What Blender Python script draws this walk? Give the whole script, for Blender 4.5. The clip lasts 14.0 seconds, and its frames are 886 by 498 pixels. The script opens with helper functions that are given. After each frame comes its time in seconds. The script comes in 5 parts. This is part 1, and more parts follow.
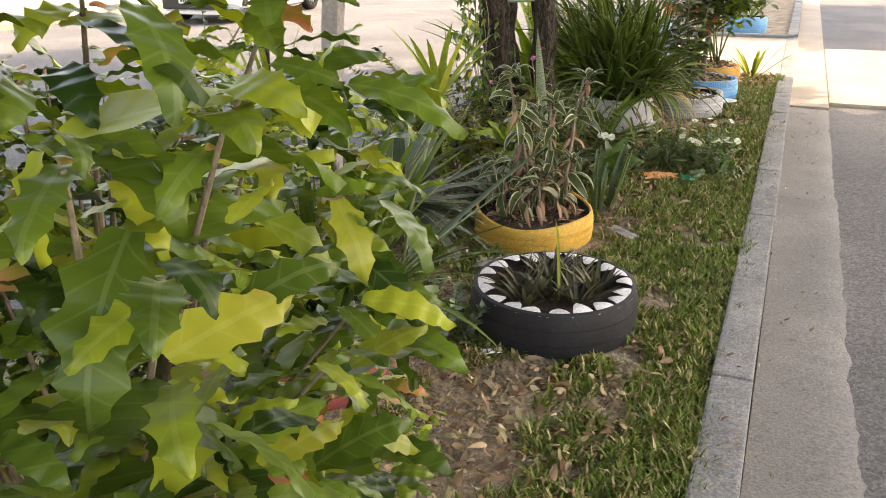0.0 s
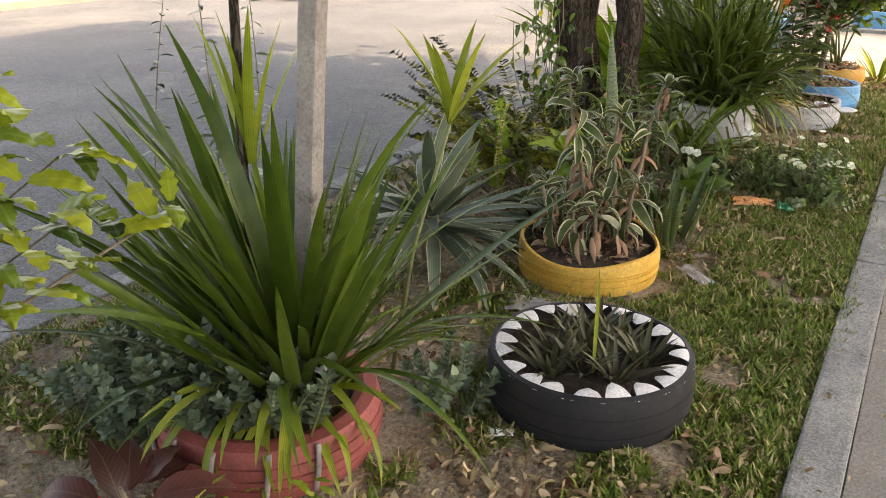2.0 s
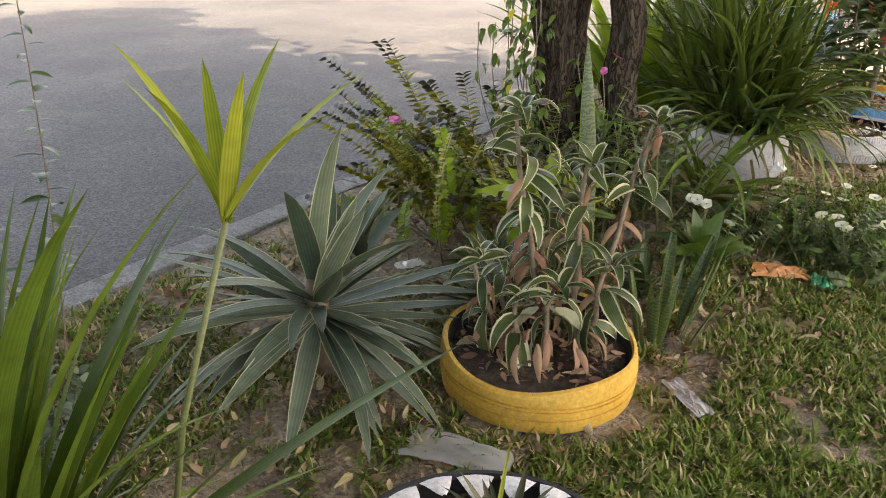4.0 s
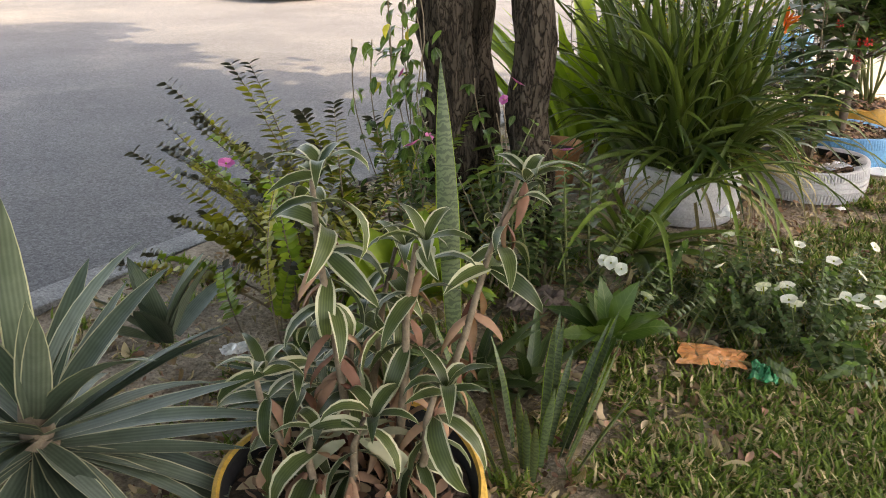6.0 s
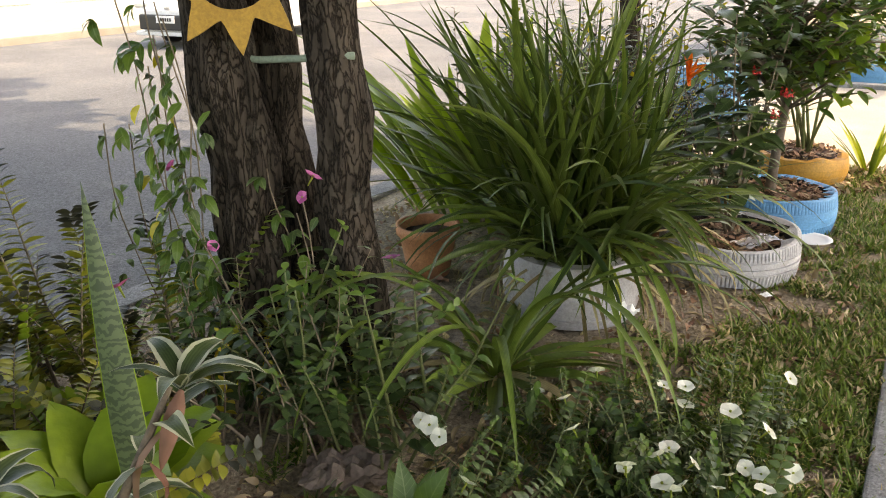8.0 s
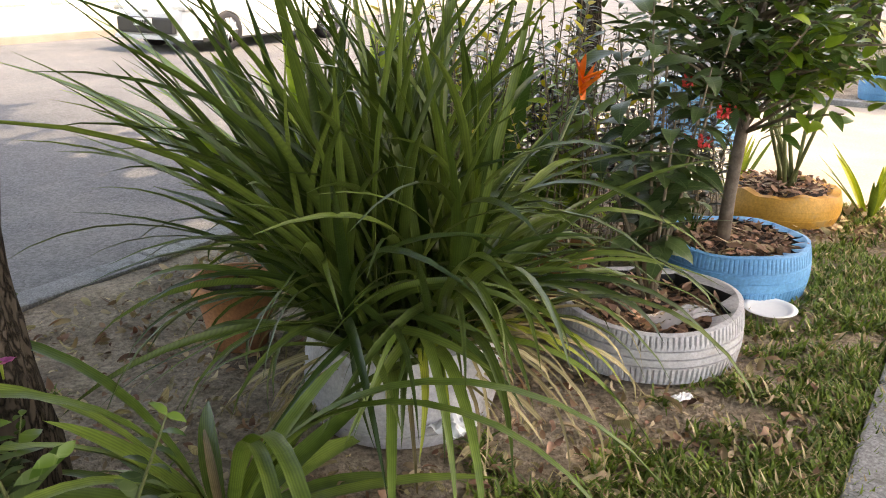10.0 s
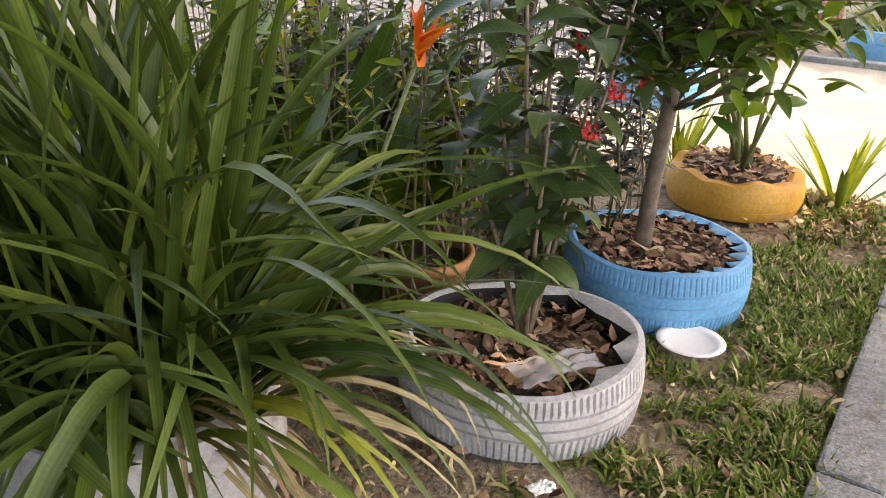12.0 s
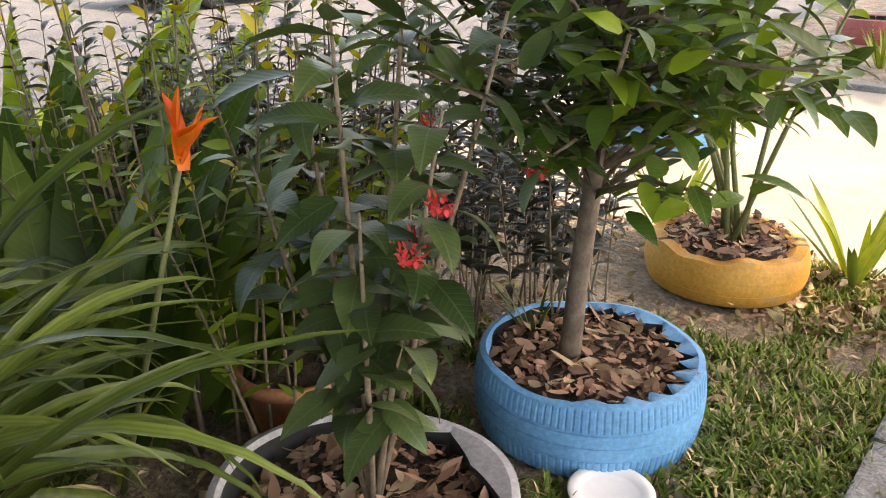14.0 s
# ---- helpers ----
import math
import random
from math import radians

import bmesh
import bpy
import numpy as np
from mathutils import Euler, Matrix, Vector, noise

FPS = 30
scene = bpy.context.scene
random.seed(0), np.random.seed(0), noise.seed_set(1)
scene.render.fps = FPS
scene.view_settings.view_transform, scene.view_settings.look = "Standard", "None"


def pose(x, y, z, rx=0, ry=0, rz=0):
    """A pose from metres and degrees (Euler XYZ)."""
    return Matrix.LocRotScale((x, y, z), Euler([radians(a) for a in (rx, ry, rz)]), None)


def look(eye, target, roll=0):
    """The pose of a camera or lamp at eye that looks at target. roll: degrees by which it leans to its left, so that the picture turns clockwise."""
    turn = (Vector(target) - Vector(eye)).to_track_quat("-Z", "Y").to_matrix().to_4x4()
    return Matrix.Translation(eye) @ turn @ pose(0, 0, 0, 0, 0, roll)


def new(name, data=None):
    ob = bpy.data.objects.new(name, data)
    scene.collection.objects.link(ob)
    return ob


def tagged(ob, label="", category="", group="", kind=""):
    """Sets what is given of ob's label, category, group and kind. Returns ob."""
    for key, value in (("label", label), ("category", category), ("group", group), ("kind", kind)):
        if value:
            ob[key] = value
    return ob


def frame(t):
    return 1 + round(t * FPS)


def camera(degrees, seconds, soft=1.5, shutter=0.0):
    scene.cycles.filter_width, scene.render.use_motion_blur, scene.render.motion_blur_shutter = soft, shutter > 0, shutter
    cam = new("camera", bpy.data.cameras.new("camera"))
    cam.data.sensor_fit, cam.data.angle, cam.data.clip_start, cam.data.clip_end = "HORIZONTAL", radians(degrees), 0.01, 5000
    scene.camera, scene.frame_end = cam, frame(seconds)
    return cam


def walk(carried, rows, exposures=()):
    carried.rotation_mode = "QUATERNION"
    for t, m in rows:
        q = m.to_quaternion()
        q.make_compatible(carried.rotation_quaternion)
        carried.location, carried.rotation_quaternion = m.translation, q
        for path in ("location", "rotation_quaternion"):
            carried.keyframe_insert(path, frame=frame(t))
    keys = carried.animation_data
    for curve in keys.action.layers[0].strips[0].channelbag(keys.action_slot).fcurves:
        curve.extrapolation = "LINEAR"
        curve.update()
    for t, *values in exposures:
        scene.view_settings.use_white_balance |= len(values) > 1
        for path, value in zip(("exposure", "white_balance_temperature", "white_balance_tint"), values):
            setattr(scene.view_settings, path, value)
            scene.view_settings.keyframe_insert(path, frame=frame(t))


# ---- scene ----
cam = camera(56.7, 14.0, soft=1.0)
PATH = [
    (0, (0.193, -0.212, 1.607), (-0.536, 1.503, 0.88), -0.9),
    (0.5, (0.217, -0.035, 1.607), (-0.606, 1.608, 0.819), 0.0),
    (1, (0.158, 0.167, 1.58), (-0.712, 1.78, 0.779), 0.5),
    (1.5, (0.152, 0.335, 1.614), (-0.746, 1.942, 0.831), 0.2),
    (2, (0.185, 0.542, 1.594), (-0.749, 2.134, 0.823), 0.1),
    (2.5, (0.263, 0.778, 1.577), (-0.76, 2.317, 0.81), -0.4),
    (3, (0.178, 1.038, 1.57), (-0.833, 2.573, 0.781), 0.4),
    (3.2, (0.109, 1.197, 1.566), (-0.891, 2.733, 0.766), 0.3),
    (5.3, (-0.054, 2.459, 1.41), (-1.045, 4.014, 0.637), 1.8),
    (5.5, (-0.055, 2.536, 1.41), (-1.045, 4.094, 0.637), 1.6),
    (6, (-0.004, 2.741, 1.414), (-0.993, 4.304, 0.652), 1.1),
    (6.5, (0.054, 2.961, 1.427), (-0.941, 4.533, 0.695), 0.3),
    (7, (0.008, 3.241, 1.39), (-0.975, 4.833, 0.681), 0.1),
    (7.5, (-0.023, 3.507, 1.4), (-0.982, 5.122, 0.71), -0.2),
    (8, (0.043, 3.777, 1.429), (-0.918, 5.39, 0.739), -0.6),
    (8.2, (0.056, 3.878, 1.431), (-0.911, 5.49, 0.749), -0.9),
    (10.3, (0.187, 5.169, 1.237), (-0.856, 6.741, 0.573), 0.3),
    (10.5, (0.177, 5.247, 1.226), (-0.858, 6.822, 0.557), 0.6),
    (11, (0.113, 5.513, 1.201), (-0.863, 7.121, 0.521), 0.9),
    (11.5, (0.12, 5.726, 1.202), (-0.826, 7.327, 0.465), 0.9),
    (12, (0.161, 5.919, 1.205), (-0.828, 7.465, 0.409), 1.9),
    (12.5, (0.16, 6.071, 1.192), (-0.866, 7.59, 0.39), 2.5),
    (13, (0.134, 6.268, 1.218), (-0.915, 7.779, 0.433), 2.3),
    (13.5, (0.189, 6.451, 1.234), (-0.894, 7.947, 0.467), 1.3),
    (14, (0.278, 6.65, 1.254), (-0.862, 8.105, 0.49), 0.1),
]
walk(cam, [(t, look(eye, target, roll)) for t, eye, target, roll in PATH],
     exposures=[(0, 2.84, 10600, 18), (0.8, 2.86, 10600, 18), (2, 2.74, 10600, 17), (3, 2.80, 10600, 17), (5.5, 2.80, 10000, 17), (8, 2.64, 10000, 15), (10.5, 2.72, 9500, 18), (11, 2.65, 9500, 18), (13, 2.82, 9600, 19), (14, 2.68, 9600, 19)])

# ---- world and light ----
world = bpy.data.worlds.new("sky")
scene.world = world
world.use_nodes = True
wn = world.node_tree.nodes
sky = wn.new("ShaderNodeTexSky")
sky.sky_type = 'NISHITA'
sky.sun_disc = False
sky.sun_elevation = radians(58)
sky.sun_rotation = math.atan2(0.84, 0.54)
sky.air_density, sky.dust_density, sky.ozone_density = 1.0, 2.0, 1.0
wn["Background"].inputs[1].default_value = 0.15
world.node_tree.links.new(sky.outputs[0], wn["Background"].inputs[0])
SUN = Vector((0.84 * math.cos(radians(58)), 0.54 * math.cos(radians(58)), math.sin(radians(58)))).normalized()
sun_data = bpy.data.lights.new("sun", "SUN")
sun_data.energy, sun_data.angle, sun_data.color = 1.15, radians(0.6), (1.0, 0.95, 0.86)
sun = new("sun", sun_data)
sun.matrix_world = look(SUN * 30, (0, 0, 0))


# ---- materials ----
def nodes_of(name):
    m = bpy.data.materials.new(name)
    m.use_nodes = True
    return m, m.node_tree.nodes, m.node_tree.links, m.node_tree.nodes["Principled BSDF"]


def noise_node(n, l, scale, detail=4.0, rough=0.6, world_space=True):
    co = n.new("ShaderNodeTexCoord") if not world_space else n.new("ShaderNodeNewGeometry")
    t = n.new("ShaderNodeTexNoise")
    t.inputs["Scale"].default_value, t.inputs["Detail"].default_value, t.inputs["Roughness"].default_value = scale, detail, rough
    l.new(co.outputs["Position"] if world_space else co.outputs["Object"], t.inputs["Vector"])
    return t


def ramp(n, l, src, stops):
    r = n.new("ShaderNodeValToRGB")
    e = r.color_ramp.elements
    while len(e) < len(stops):
        e.new(0.5)
    for k, (p, c) in enumerate(stops):
        e[k].position, e[k].color = p, (*c, 1)
    l.new(src, r.inputs[0])
    return r


def mixc(n, l, fac, a, b, mode="MIX"):
    m = n.new("ShaderNodeMix")
    m.data_type, m.blend_type = "RGBA", mode
    for src, idx in ((fac, 0), (a, 6), (b, 7)):
        if isinstance(src, (int, float)):
            m.inputs[idx].default_value = src
        elif isinstance(src, tuple):
            m.inputs[idx].default_value = (*src, 1)
        else:
            l.new(src, m.inputs[idx])
    return m.outputs[2]


def bump(n, l, p, height, strength, dist=0.01):
    b = n.new("ShaderNodeBump")
    b.inputs["Strength"].default_value, b.inputs["Distance"].default_value = strength, dist
    l.new(height, b.inputs["Height"])
    l.new(b.outputs[0], p.inputs["Normal"])


def surface(name, stops, scale, fine=60.0, rough=0.85, bump_s=0.4, bump_d=0.01, metal=0.0, stain=None, spec=0.5, contrast=0.2, grit=None):
    """Grainy surface: large-scale blotches, fine grain and relief."""
    m, n, l, p = nodes_of(name)
    a = noise_node(n, l, scale, 5)
    f = noise_node(n, l, fine, 3, 0.7)
    base = ramp(n, l, a.outputs[0], stops).outputs[0]
    grain = ramp(n, l, f.outputs[0], [(0.3, (1 - contrast * 1.4,) * 3), (0.7, (1 + contrast * 0.7,) * 3)]).outputs[0]
    col = mixc(n, l, 1.0, base, grain, "MULTIPLY")
    if stain:
        s = noise_node(n, l, stain[0], 6, 0.7)
        k = ramp(n, l, s.outputs[0], [(stain[2], (0, 0, 0)), (stain[3], (1, 1, 1))])
        col = mixc(n, l, k.outputs[0], col, stain[1])
    if grit:
        v = n.new("ShaderNodeTexVoronoi")
        v.inputs["Scale"].default_value = grit[0]
        l.new(n.new("ShaderNodeNewGeometry").outputs["Position"], v.inputs["Vector"])
        g = ramp(n, l, v.outputs["Color"], [(0.2, (1 - grit[1],) * 3), (0.8, (1 + grit[1],) * 3)])
        col = mixc(n, l, 1.0, col, g.outputs[0], "MULTIPLY")
    l.new(col, p.inputs["Base Color"])
    p.inputs["Roughness"].default_value, p.inputs["Metallic"].default_value = rough, metal
    p.inputs["Specular IOR Level"].default_value = spec
    bump(n, l, p, f.outputs[0], bump_s, bump_d)
    return m


def leaf_material(name, dark, light, back=None, rough=0.42, through_light=0.28, streak=0.0, blot=None, veins=0.0):
    """Leaf skin: each leaf its own tone, fine veining, some light through the blade."""
    m, n, l, p = nodes_of(name)
    info = n.new("ShaderNodeObjectInfo")
    geo = n.new("ShaderNodeNewGeometry")
    add = n.new("ShaderNodeMath")
    add.operation = "ADD"
    l.new(info.outputs["Random"], add.inputs[0])
    l.new(geo.outputs["Random Per Island"], add.inputs[1])
    fr = n.new("ShaderNodeMath")
    fr.operation = "FRACT"
    l.new(add.outputs[0], fr.inputs[0])
    base = mixc(n, l, fr.outputs[0], tuple(0.8 * v for v in dark), light)
    big = noise_node(n, l, 14, 3, 0.6, False)
    tone = ramp(n, l, big.outputs[0], [(0.3, (0.75, 0.78, 0.7)), (0.7, (1.2, 1.15, 1.1))])
    col = mixc(n, l, 1.0, base, tone.outputs[0], "MULTIPLY")
    fine = noise_node(n, l, 90, 3, 0.6, False)
    if streak:
        w = n.new("ShaderNodeTexWave")
        w.bands_direction = 'X'
        w.inputs["Scale"].default_value, w.inputs["Distortion"].default_value = streak, 0.4
        co = n.new("ShaderNodeTexCoord")
        l.new(co.outputs["Object"], w.inputs["Vector"])
        col = mixc(n, l, 0.28, col, mixc(n, l, 1.0, col, w.outputs[0], "MULTIPLY"))
    height_src = fine.outputs[0]
    if veins:
        co = n.new("ShaderNodeTexCoord")
        sep = n.new("ShaderNodeSeparateXYZ")
        l.new(co.outputs["Object"], sep.inputs[0])

        def op(kind, a, b=None):
            q = n.new("ShaderNodeMath")
            q.operation = kind
            for k_, src in enumerate((a, b)):
                if isinstance(src, (int, float)):
                    q.inputs[k_].default_value = src
                elif src is not None:
                    l.new(src, q.inputs[k_])
            return q.outputs[0]
        ax = op("ABSOLUTE", sep.outputs[0])
        rid = op("LESS_THAN", ax, 0.0016)
        side = op("GREATER_THAN", op("SINE", op("MULTIPLY", op("SUBTRACT", op("ADD", sep.outputs[1], sep.outputs[2]), ax), veins)), 0.93)
        vein = op("MAXIMUM", rid, op("MULTIPLY", side, 0.55))
        col = mixc(n, l, op("MULTIPLY", vein, 0.09), col, mixc(n, l, 0.6, light, (0.75, 0.8, 0.45)))
        height_src = op("ADD", op("MULTIPLY", fine.outputs[0], 0.4), op("SINE", op("MULTIPLY", op("SUBTRACT", op("ADD", sep.outputs[1], sep.outputs[2]), ax), veins)))
    if blot:
        bl = noise_node(n, l, blot[1], 4, 0.6, False)
        k = ramp(n, l, bl.outputs[0], [(blot[2], (0, 0, 0)), (blot[2] + 0.1, (1, 1, 1))])
        col = mixc(n, l, k.outputs[0], col, blot[0])
    l.new(col, p.inputs["Base Color"])
    p.inputs["Roughness"].default_value = rough
    p.inputs["Specular IOR Level"].default_value = 0.27
    bump(n, l, p, height_src, 0.06 if veins else 0.3, 0.003)
    tr = n.new("ShaderNodeBsdfTranslucent")
    l.new(mixc(n, l, 1.0, col, (1.0, 1.1, 0.45), "MULTIPLY"), tr.inputs[0])
    mx = n.new("ShaderNodeMixShader")
    mx.inputs[0].default_value = 0.78 * through_light
    l.new(p.outputs[0], mx.inputs[1])
    l.new(tr.outputs[0], mx.inputs[2])
    l.new(mx.outputs[0], n["Material Output"].inputs[0])
    return m


def banded_material(name, a, b, scale):
    """Cross-banded leaf (snake plant)."""
    m, n, l, p = nodes_of(name)
    co = n.new("ShaderNodeTexCoord")
    w = n.new("ShaderNodeTexWave")
    w.bands_direction = 'Z'
    w.inputs["Scale"].default_value, w.inputs["Distortion"].default_value, w.inputs["Detail"].default_value = scale, 9.0, 3.0
    w.inputs["Detail Scale"].default_value = 2.5
    l.new(co.outputs["Object"], w.inputs["Vector"])
    r = ramp(n, l, w.outputs[0], [(0.35, a), (0.6, b)])
    l.new(r.outputs[0], p.inputs["Base Color"])
    p.inputs["Roughness"].default_value = 0.4
    return m


def plain(name, c, rough=0.5, metal=0.0, var=0.15, scale=30.0):
    lo = tuple(v * (1 - var) for v in c)
    hi = tuple(min(1, v * (1 + var)) for v in c)
    return surface(name, [(0.3, lo), (0.7, hi)], scale / 4, scale * 4, rough, 0.08, 0.002, metal)


M_ASPHALT = surface("asphalt", [(0.3, (0.098, 0.101, 0.108)), (0.7, (0.15, 0.152, 0.157))], 0.6, 110, 0.9, 0.8, 0.008, stain=(0.35, (0.19, 0.18, 0.17), 0.5, 0.75), contrast=0.4, grit=(75, 0.26))
M_CROSS = surface("sandy_concrete", [(0.3, (0.29, 0.255, 0.21)), (0.7, (0.40, 0.36, 0.305))], 1.2, 70, 0.95, 0.3, 0.004, stain=(2.5, (0.25, 0.2, 0.16), 0.6, 0.75))
M_KERB = surface("kerb_concrete", [(0.3, (0.15, 0.158, 0.168)), (0.7, (0.31, 0.31, 0.305))], 2.4, 110, 0.92, 0.7, 0.006, stain=(9, (0.11, 0.105, 0.09), 0.56, 0.68), contrast=0.4, grit=(45, 0.1))
M_GUTTER = surface("gutter_concrete", [(0.3, (0.165, 0.163, 0.158)), (0.7, (0.25, 0.245, 0.236))], 1.6, 90, 0.95, 0.6, 0.005, stain=(12, (0.13, 0.11, 0.095), 0.6, 0.74), contrast=0.32)
M_SOIL = surface("litter_soil", [(0.25, (0.12, 0.09, 0.066)), (0.5, (0.32, 0.25, 0.18)), (0.75, (0.5, 0.41, 0.31))], 5.0, 55, 1.0, 1.0, 0.02, contrast=0.42)
M_POTSOIL = surface("potting_soil", [(0.3, (0.025, 0.018, 0.013)), (0.7, (0.10, 0.065, 0.045))], 18, 80, 1.0, 1.0, 0.02)
def bark_material():
    """Furrowed bark: long upright plates with dark cracks, grey-brown with lichen."""
    m, n, l, p = nodes_of("bark")
    geo, mp = n.new("ShaderNodeNewGeometry"), n.new("ShaderNodeMapping")
    mp.inputs["Scale"].default_value = (1, 1, 0.28)
    l.new(geo.outputs["Position"], mp.inputs["Vector"])
    v = n.new("ShaderNodeTexVoronoi")
    v.feature = "DISTANCE_TO_EDGE"
    v.inputs["Scale"].default_value = 38
    wob = n.new("ShaderNodeTexNoise")
    wob.inputs["Scale"].default_value, wob.inputs["Detail"].default_value = 22, 6
    l.new(mp.outputs[0], wob.inputs["Vector"])
    warped = mixc(n, l, 0.12, mp.outputs[0], wob.outputs["Color"], "ADD")
    l.new(warped, v.inputs["Vector"])
    crack = ramp(n, l, v.outputs["Distance"], [(0.0, (0.25, 0.24, 0.23)), (0.16, (1, 1, 1))]).outputs[0]
    base = ramp(n, l, wob.outputs[0], [(0.3, (0.028, 0.022, 0.017)), (0.7, (0.095, 0.075, 0.058))]).outputs[0]
    lich = ramp(n, l, noise_node(n, l, 5, 6, 0.7).outputs[0], [(0.58, (0, 0, 0)), (0.74, (0.4, 0.4, 0.4))]).outputs[0]
    col = mixc(n, l, lich, mixc(n, l, 1.0, base, crack, "MULTIPLY"), (0.17, 0.165, 0.135))
    l.new(col, p.inputs["Base Color"])
    p.inputs["Roughness"].default_value, p.inputs["Specular IOR Level"].default_value = 0.95, 0.15
    bump(n, l, p, crack, 0.9, 0.012)
    return m


M_BARK = bark_material()
M_BARKY = surface("young_bark", [(0.3, (0.10, 0.073, 0.055)), (0.7, (0.20, 0.155, 0.12))], 14, 60, 0.9, 0.6, 0.005)
M_TWIG = surface("twig_bark", [(0.3, (0.12, 0.09, 0.06)), (0.7, (0.26, 0.2, 0.14))], 20, 90, 0.9, 0.6, 0.004)
M_STEM = plain("green_stem", (0.14, 0.16, 0.06), 0.6)
M_POST = surface("weathered_post", [(0.3, (0.22, 0.19, 0.175)), (0.7, (0.36, 0.32, 0.295))], 5, 90, 0.95, 0.6, 0.003, stain=(14, (0.12, 0.1, 0.09), 0.55, 0.7))
M_RUBBER = surface("black_rubber", [(0.3, (0.012, 0.012, 0.015)), (0.7, (0.026, 0.025, 0.029))], 6, 70, 0.6, 0.25, 0.003, stain=(9, (0.06, 0.053, 0.047), 0.62, 0.78), spec=0.3)
M_INSIDE = surface("tyre_inside", [(0.3, (0.012, 0.012, 0.013)), (0.7, (0.03, 0.028, 0.028))], 8, 60, 0.8, 0.3, 0.003)
M_WHITEP = surface("white_paint", [(0.3, (0.37, 0.36, 0.37)), (0.7, (0.53, 0.52, 0.53))], 7, 80, 0.7, 0.3, 0.003, stain=(11, (0.33, 0.29, 0.26), 0.58, 0.72))
M_PETALP = surface("petal_paint", [(0.3, (0.66, 0.63, 0.64)), (0.7, (0.80, 0.78, 0.78))], 12, 90, 0.6, 0.2, 0.002, stain=(16, (0.4, 0.36, 0.33), 0.6, 0.75))
M_BLUEP = surface("blue_paint", [(0.3, (0.06, 0.25, 0.48)), (0.7, (0.105, 0.35, 0.59))], 6, 80, 0.55, 0.3, 0.003, stain=(10, (0.05, 0.16, 0.30), 0.6, 0.75))
M_YELLOWP = surface("yellow_paint", [(0.3, (0.56, 0.30, 0.045)), (0.7, (0.70, 0.42, 0.09))], 6, 80, 0.6, 0.3, 0.003, stain=(9, (0.30, 0.17, 0.05), 0.58, 0.75))
M_YELLOWP2 = surface("pale_yellow_paint", [(0.3, (0.45, 0.215, 0.03)), (0.7, (0.58, 0.30, 0.055))], 6, 80, 0.6, 0.3, 0.003, stain=(9, (0.33, 0.22, 0.1), 0.58, 0.75))
M_REDP = surface("red_paint", [(0.3, (0.25, 0.055, 0.05)), (0.7, (0.36, 0.09, 0.08))], 6, 80, 0.65, 0.35, 0.003, stain=(9, (0.15, 0.05, 0.045), 0.55, 0.72))
M_TERRA = surface("terracotta", [(0.3, (0.36, 0.15, 0.07)), (0.7, (0.5, 0.23, 0.11))], 8, 80, 0.85, 0.3, 0.002)
M_GRASS = leaf_material("grass", (0.048, 0.096, 0.015), (0.20, 0.285, 0.052), rough=0.6, through_light=0.25)
M_DRY = leaf_material("dry_grass", (0.32, 0.24, 0.13), (0.60, 0.49, 0.30), rough=0.8, through_light=0.15)
M_WITHER = leaf_material("withered_red_leaf", (0.16, 0.06, 0.045), (0.44, 0.27, 0.19), rough=0.75, through_light=0.12)
M_MULCH = leaf_material("leaf_mulch", (0.10, 0.05, 0.036), (0.42, 0.25, 0.18), rough=0.8, through_light=0.05)
M_DEAD = leaf_material("dead_leaf", (0.20, 0.115, 0.07), (0.62, 0.49, 0.335), rough=0.75, through_light=0.1)
M_IRIS = leaf_material("iris_leaf", (0.035, 0.08, 0.013), (0.15, 0.23, 0.042), rough=0.36, through_light=0.24, streak=60)
M_LONG = leaf_material("long_leaf", (0.036, 0.072, 0.016), (0.145, 0.2, 0.046), rough=0.34, through_light=0.2, streak=60)
M_LILY = leaf_material("lily_leaf", (0.09, 0.155, 0.03), (0.2, 0.285, 0.06), rough=0.4, through_light=0.25, streak=60)
M_YOUNG = leaf_material("pale_leaf", (0.22, 0.3, 0.04), (0.4, 0.42, 0.07), rough=0.42, through_light=0.3, streak=60)
M_STRAW = leaf_material("withered_leaf", (0.3, 0.23, 0.12), (0.5, 0.42, 0.25), rough=0.7, through_light=0.15, streak=60)
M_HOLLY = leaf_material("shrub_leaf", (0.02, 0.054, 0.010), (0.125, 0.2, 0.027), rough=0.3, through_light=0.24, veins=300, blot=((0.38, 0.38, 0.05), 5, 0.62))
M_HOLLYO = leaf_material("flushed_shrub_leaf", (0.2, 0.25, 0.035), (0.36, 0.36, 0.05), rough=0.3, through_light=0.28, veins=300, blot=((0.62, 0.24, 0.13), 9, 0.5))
M_HOLLYY = leaf_material("yellow_green_shrub_leaf", (0.17, 0.25, 0.028), (0.38, 0.42, 0.05), rough=0.32, through_light=0.3, veins=300, blot=((0.6, 0.25, 0.1), 7, 0.66))
M_AGAVE = leaf_material("agave_leaf", (0.07, 0.112, 0.084), (0.165, 0.21, 0.16), rough=0.5, through_light=0.08, streak=40)
M_CREAM = leaf_material("cream_margin", (0.36, 0.36, 0.26), (0.56, 0.55, 0.40), rough=0.5, through_light=0.12)
M_DRAC = leaf_material("dracaena_leaf", (0.04, 0.07, 0.027), (0.115, 0.15, 0.055), rough=0.4, through_light=0.18, streak=50)
M_SUCC = leaf_material("succulent_leaf", (0.08, 0.13, 0.085), (0.19, 0.25, 0.175), rough=0.6, through_light=0.06)
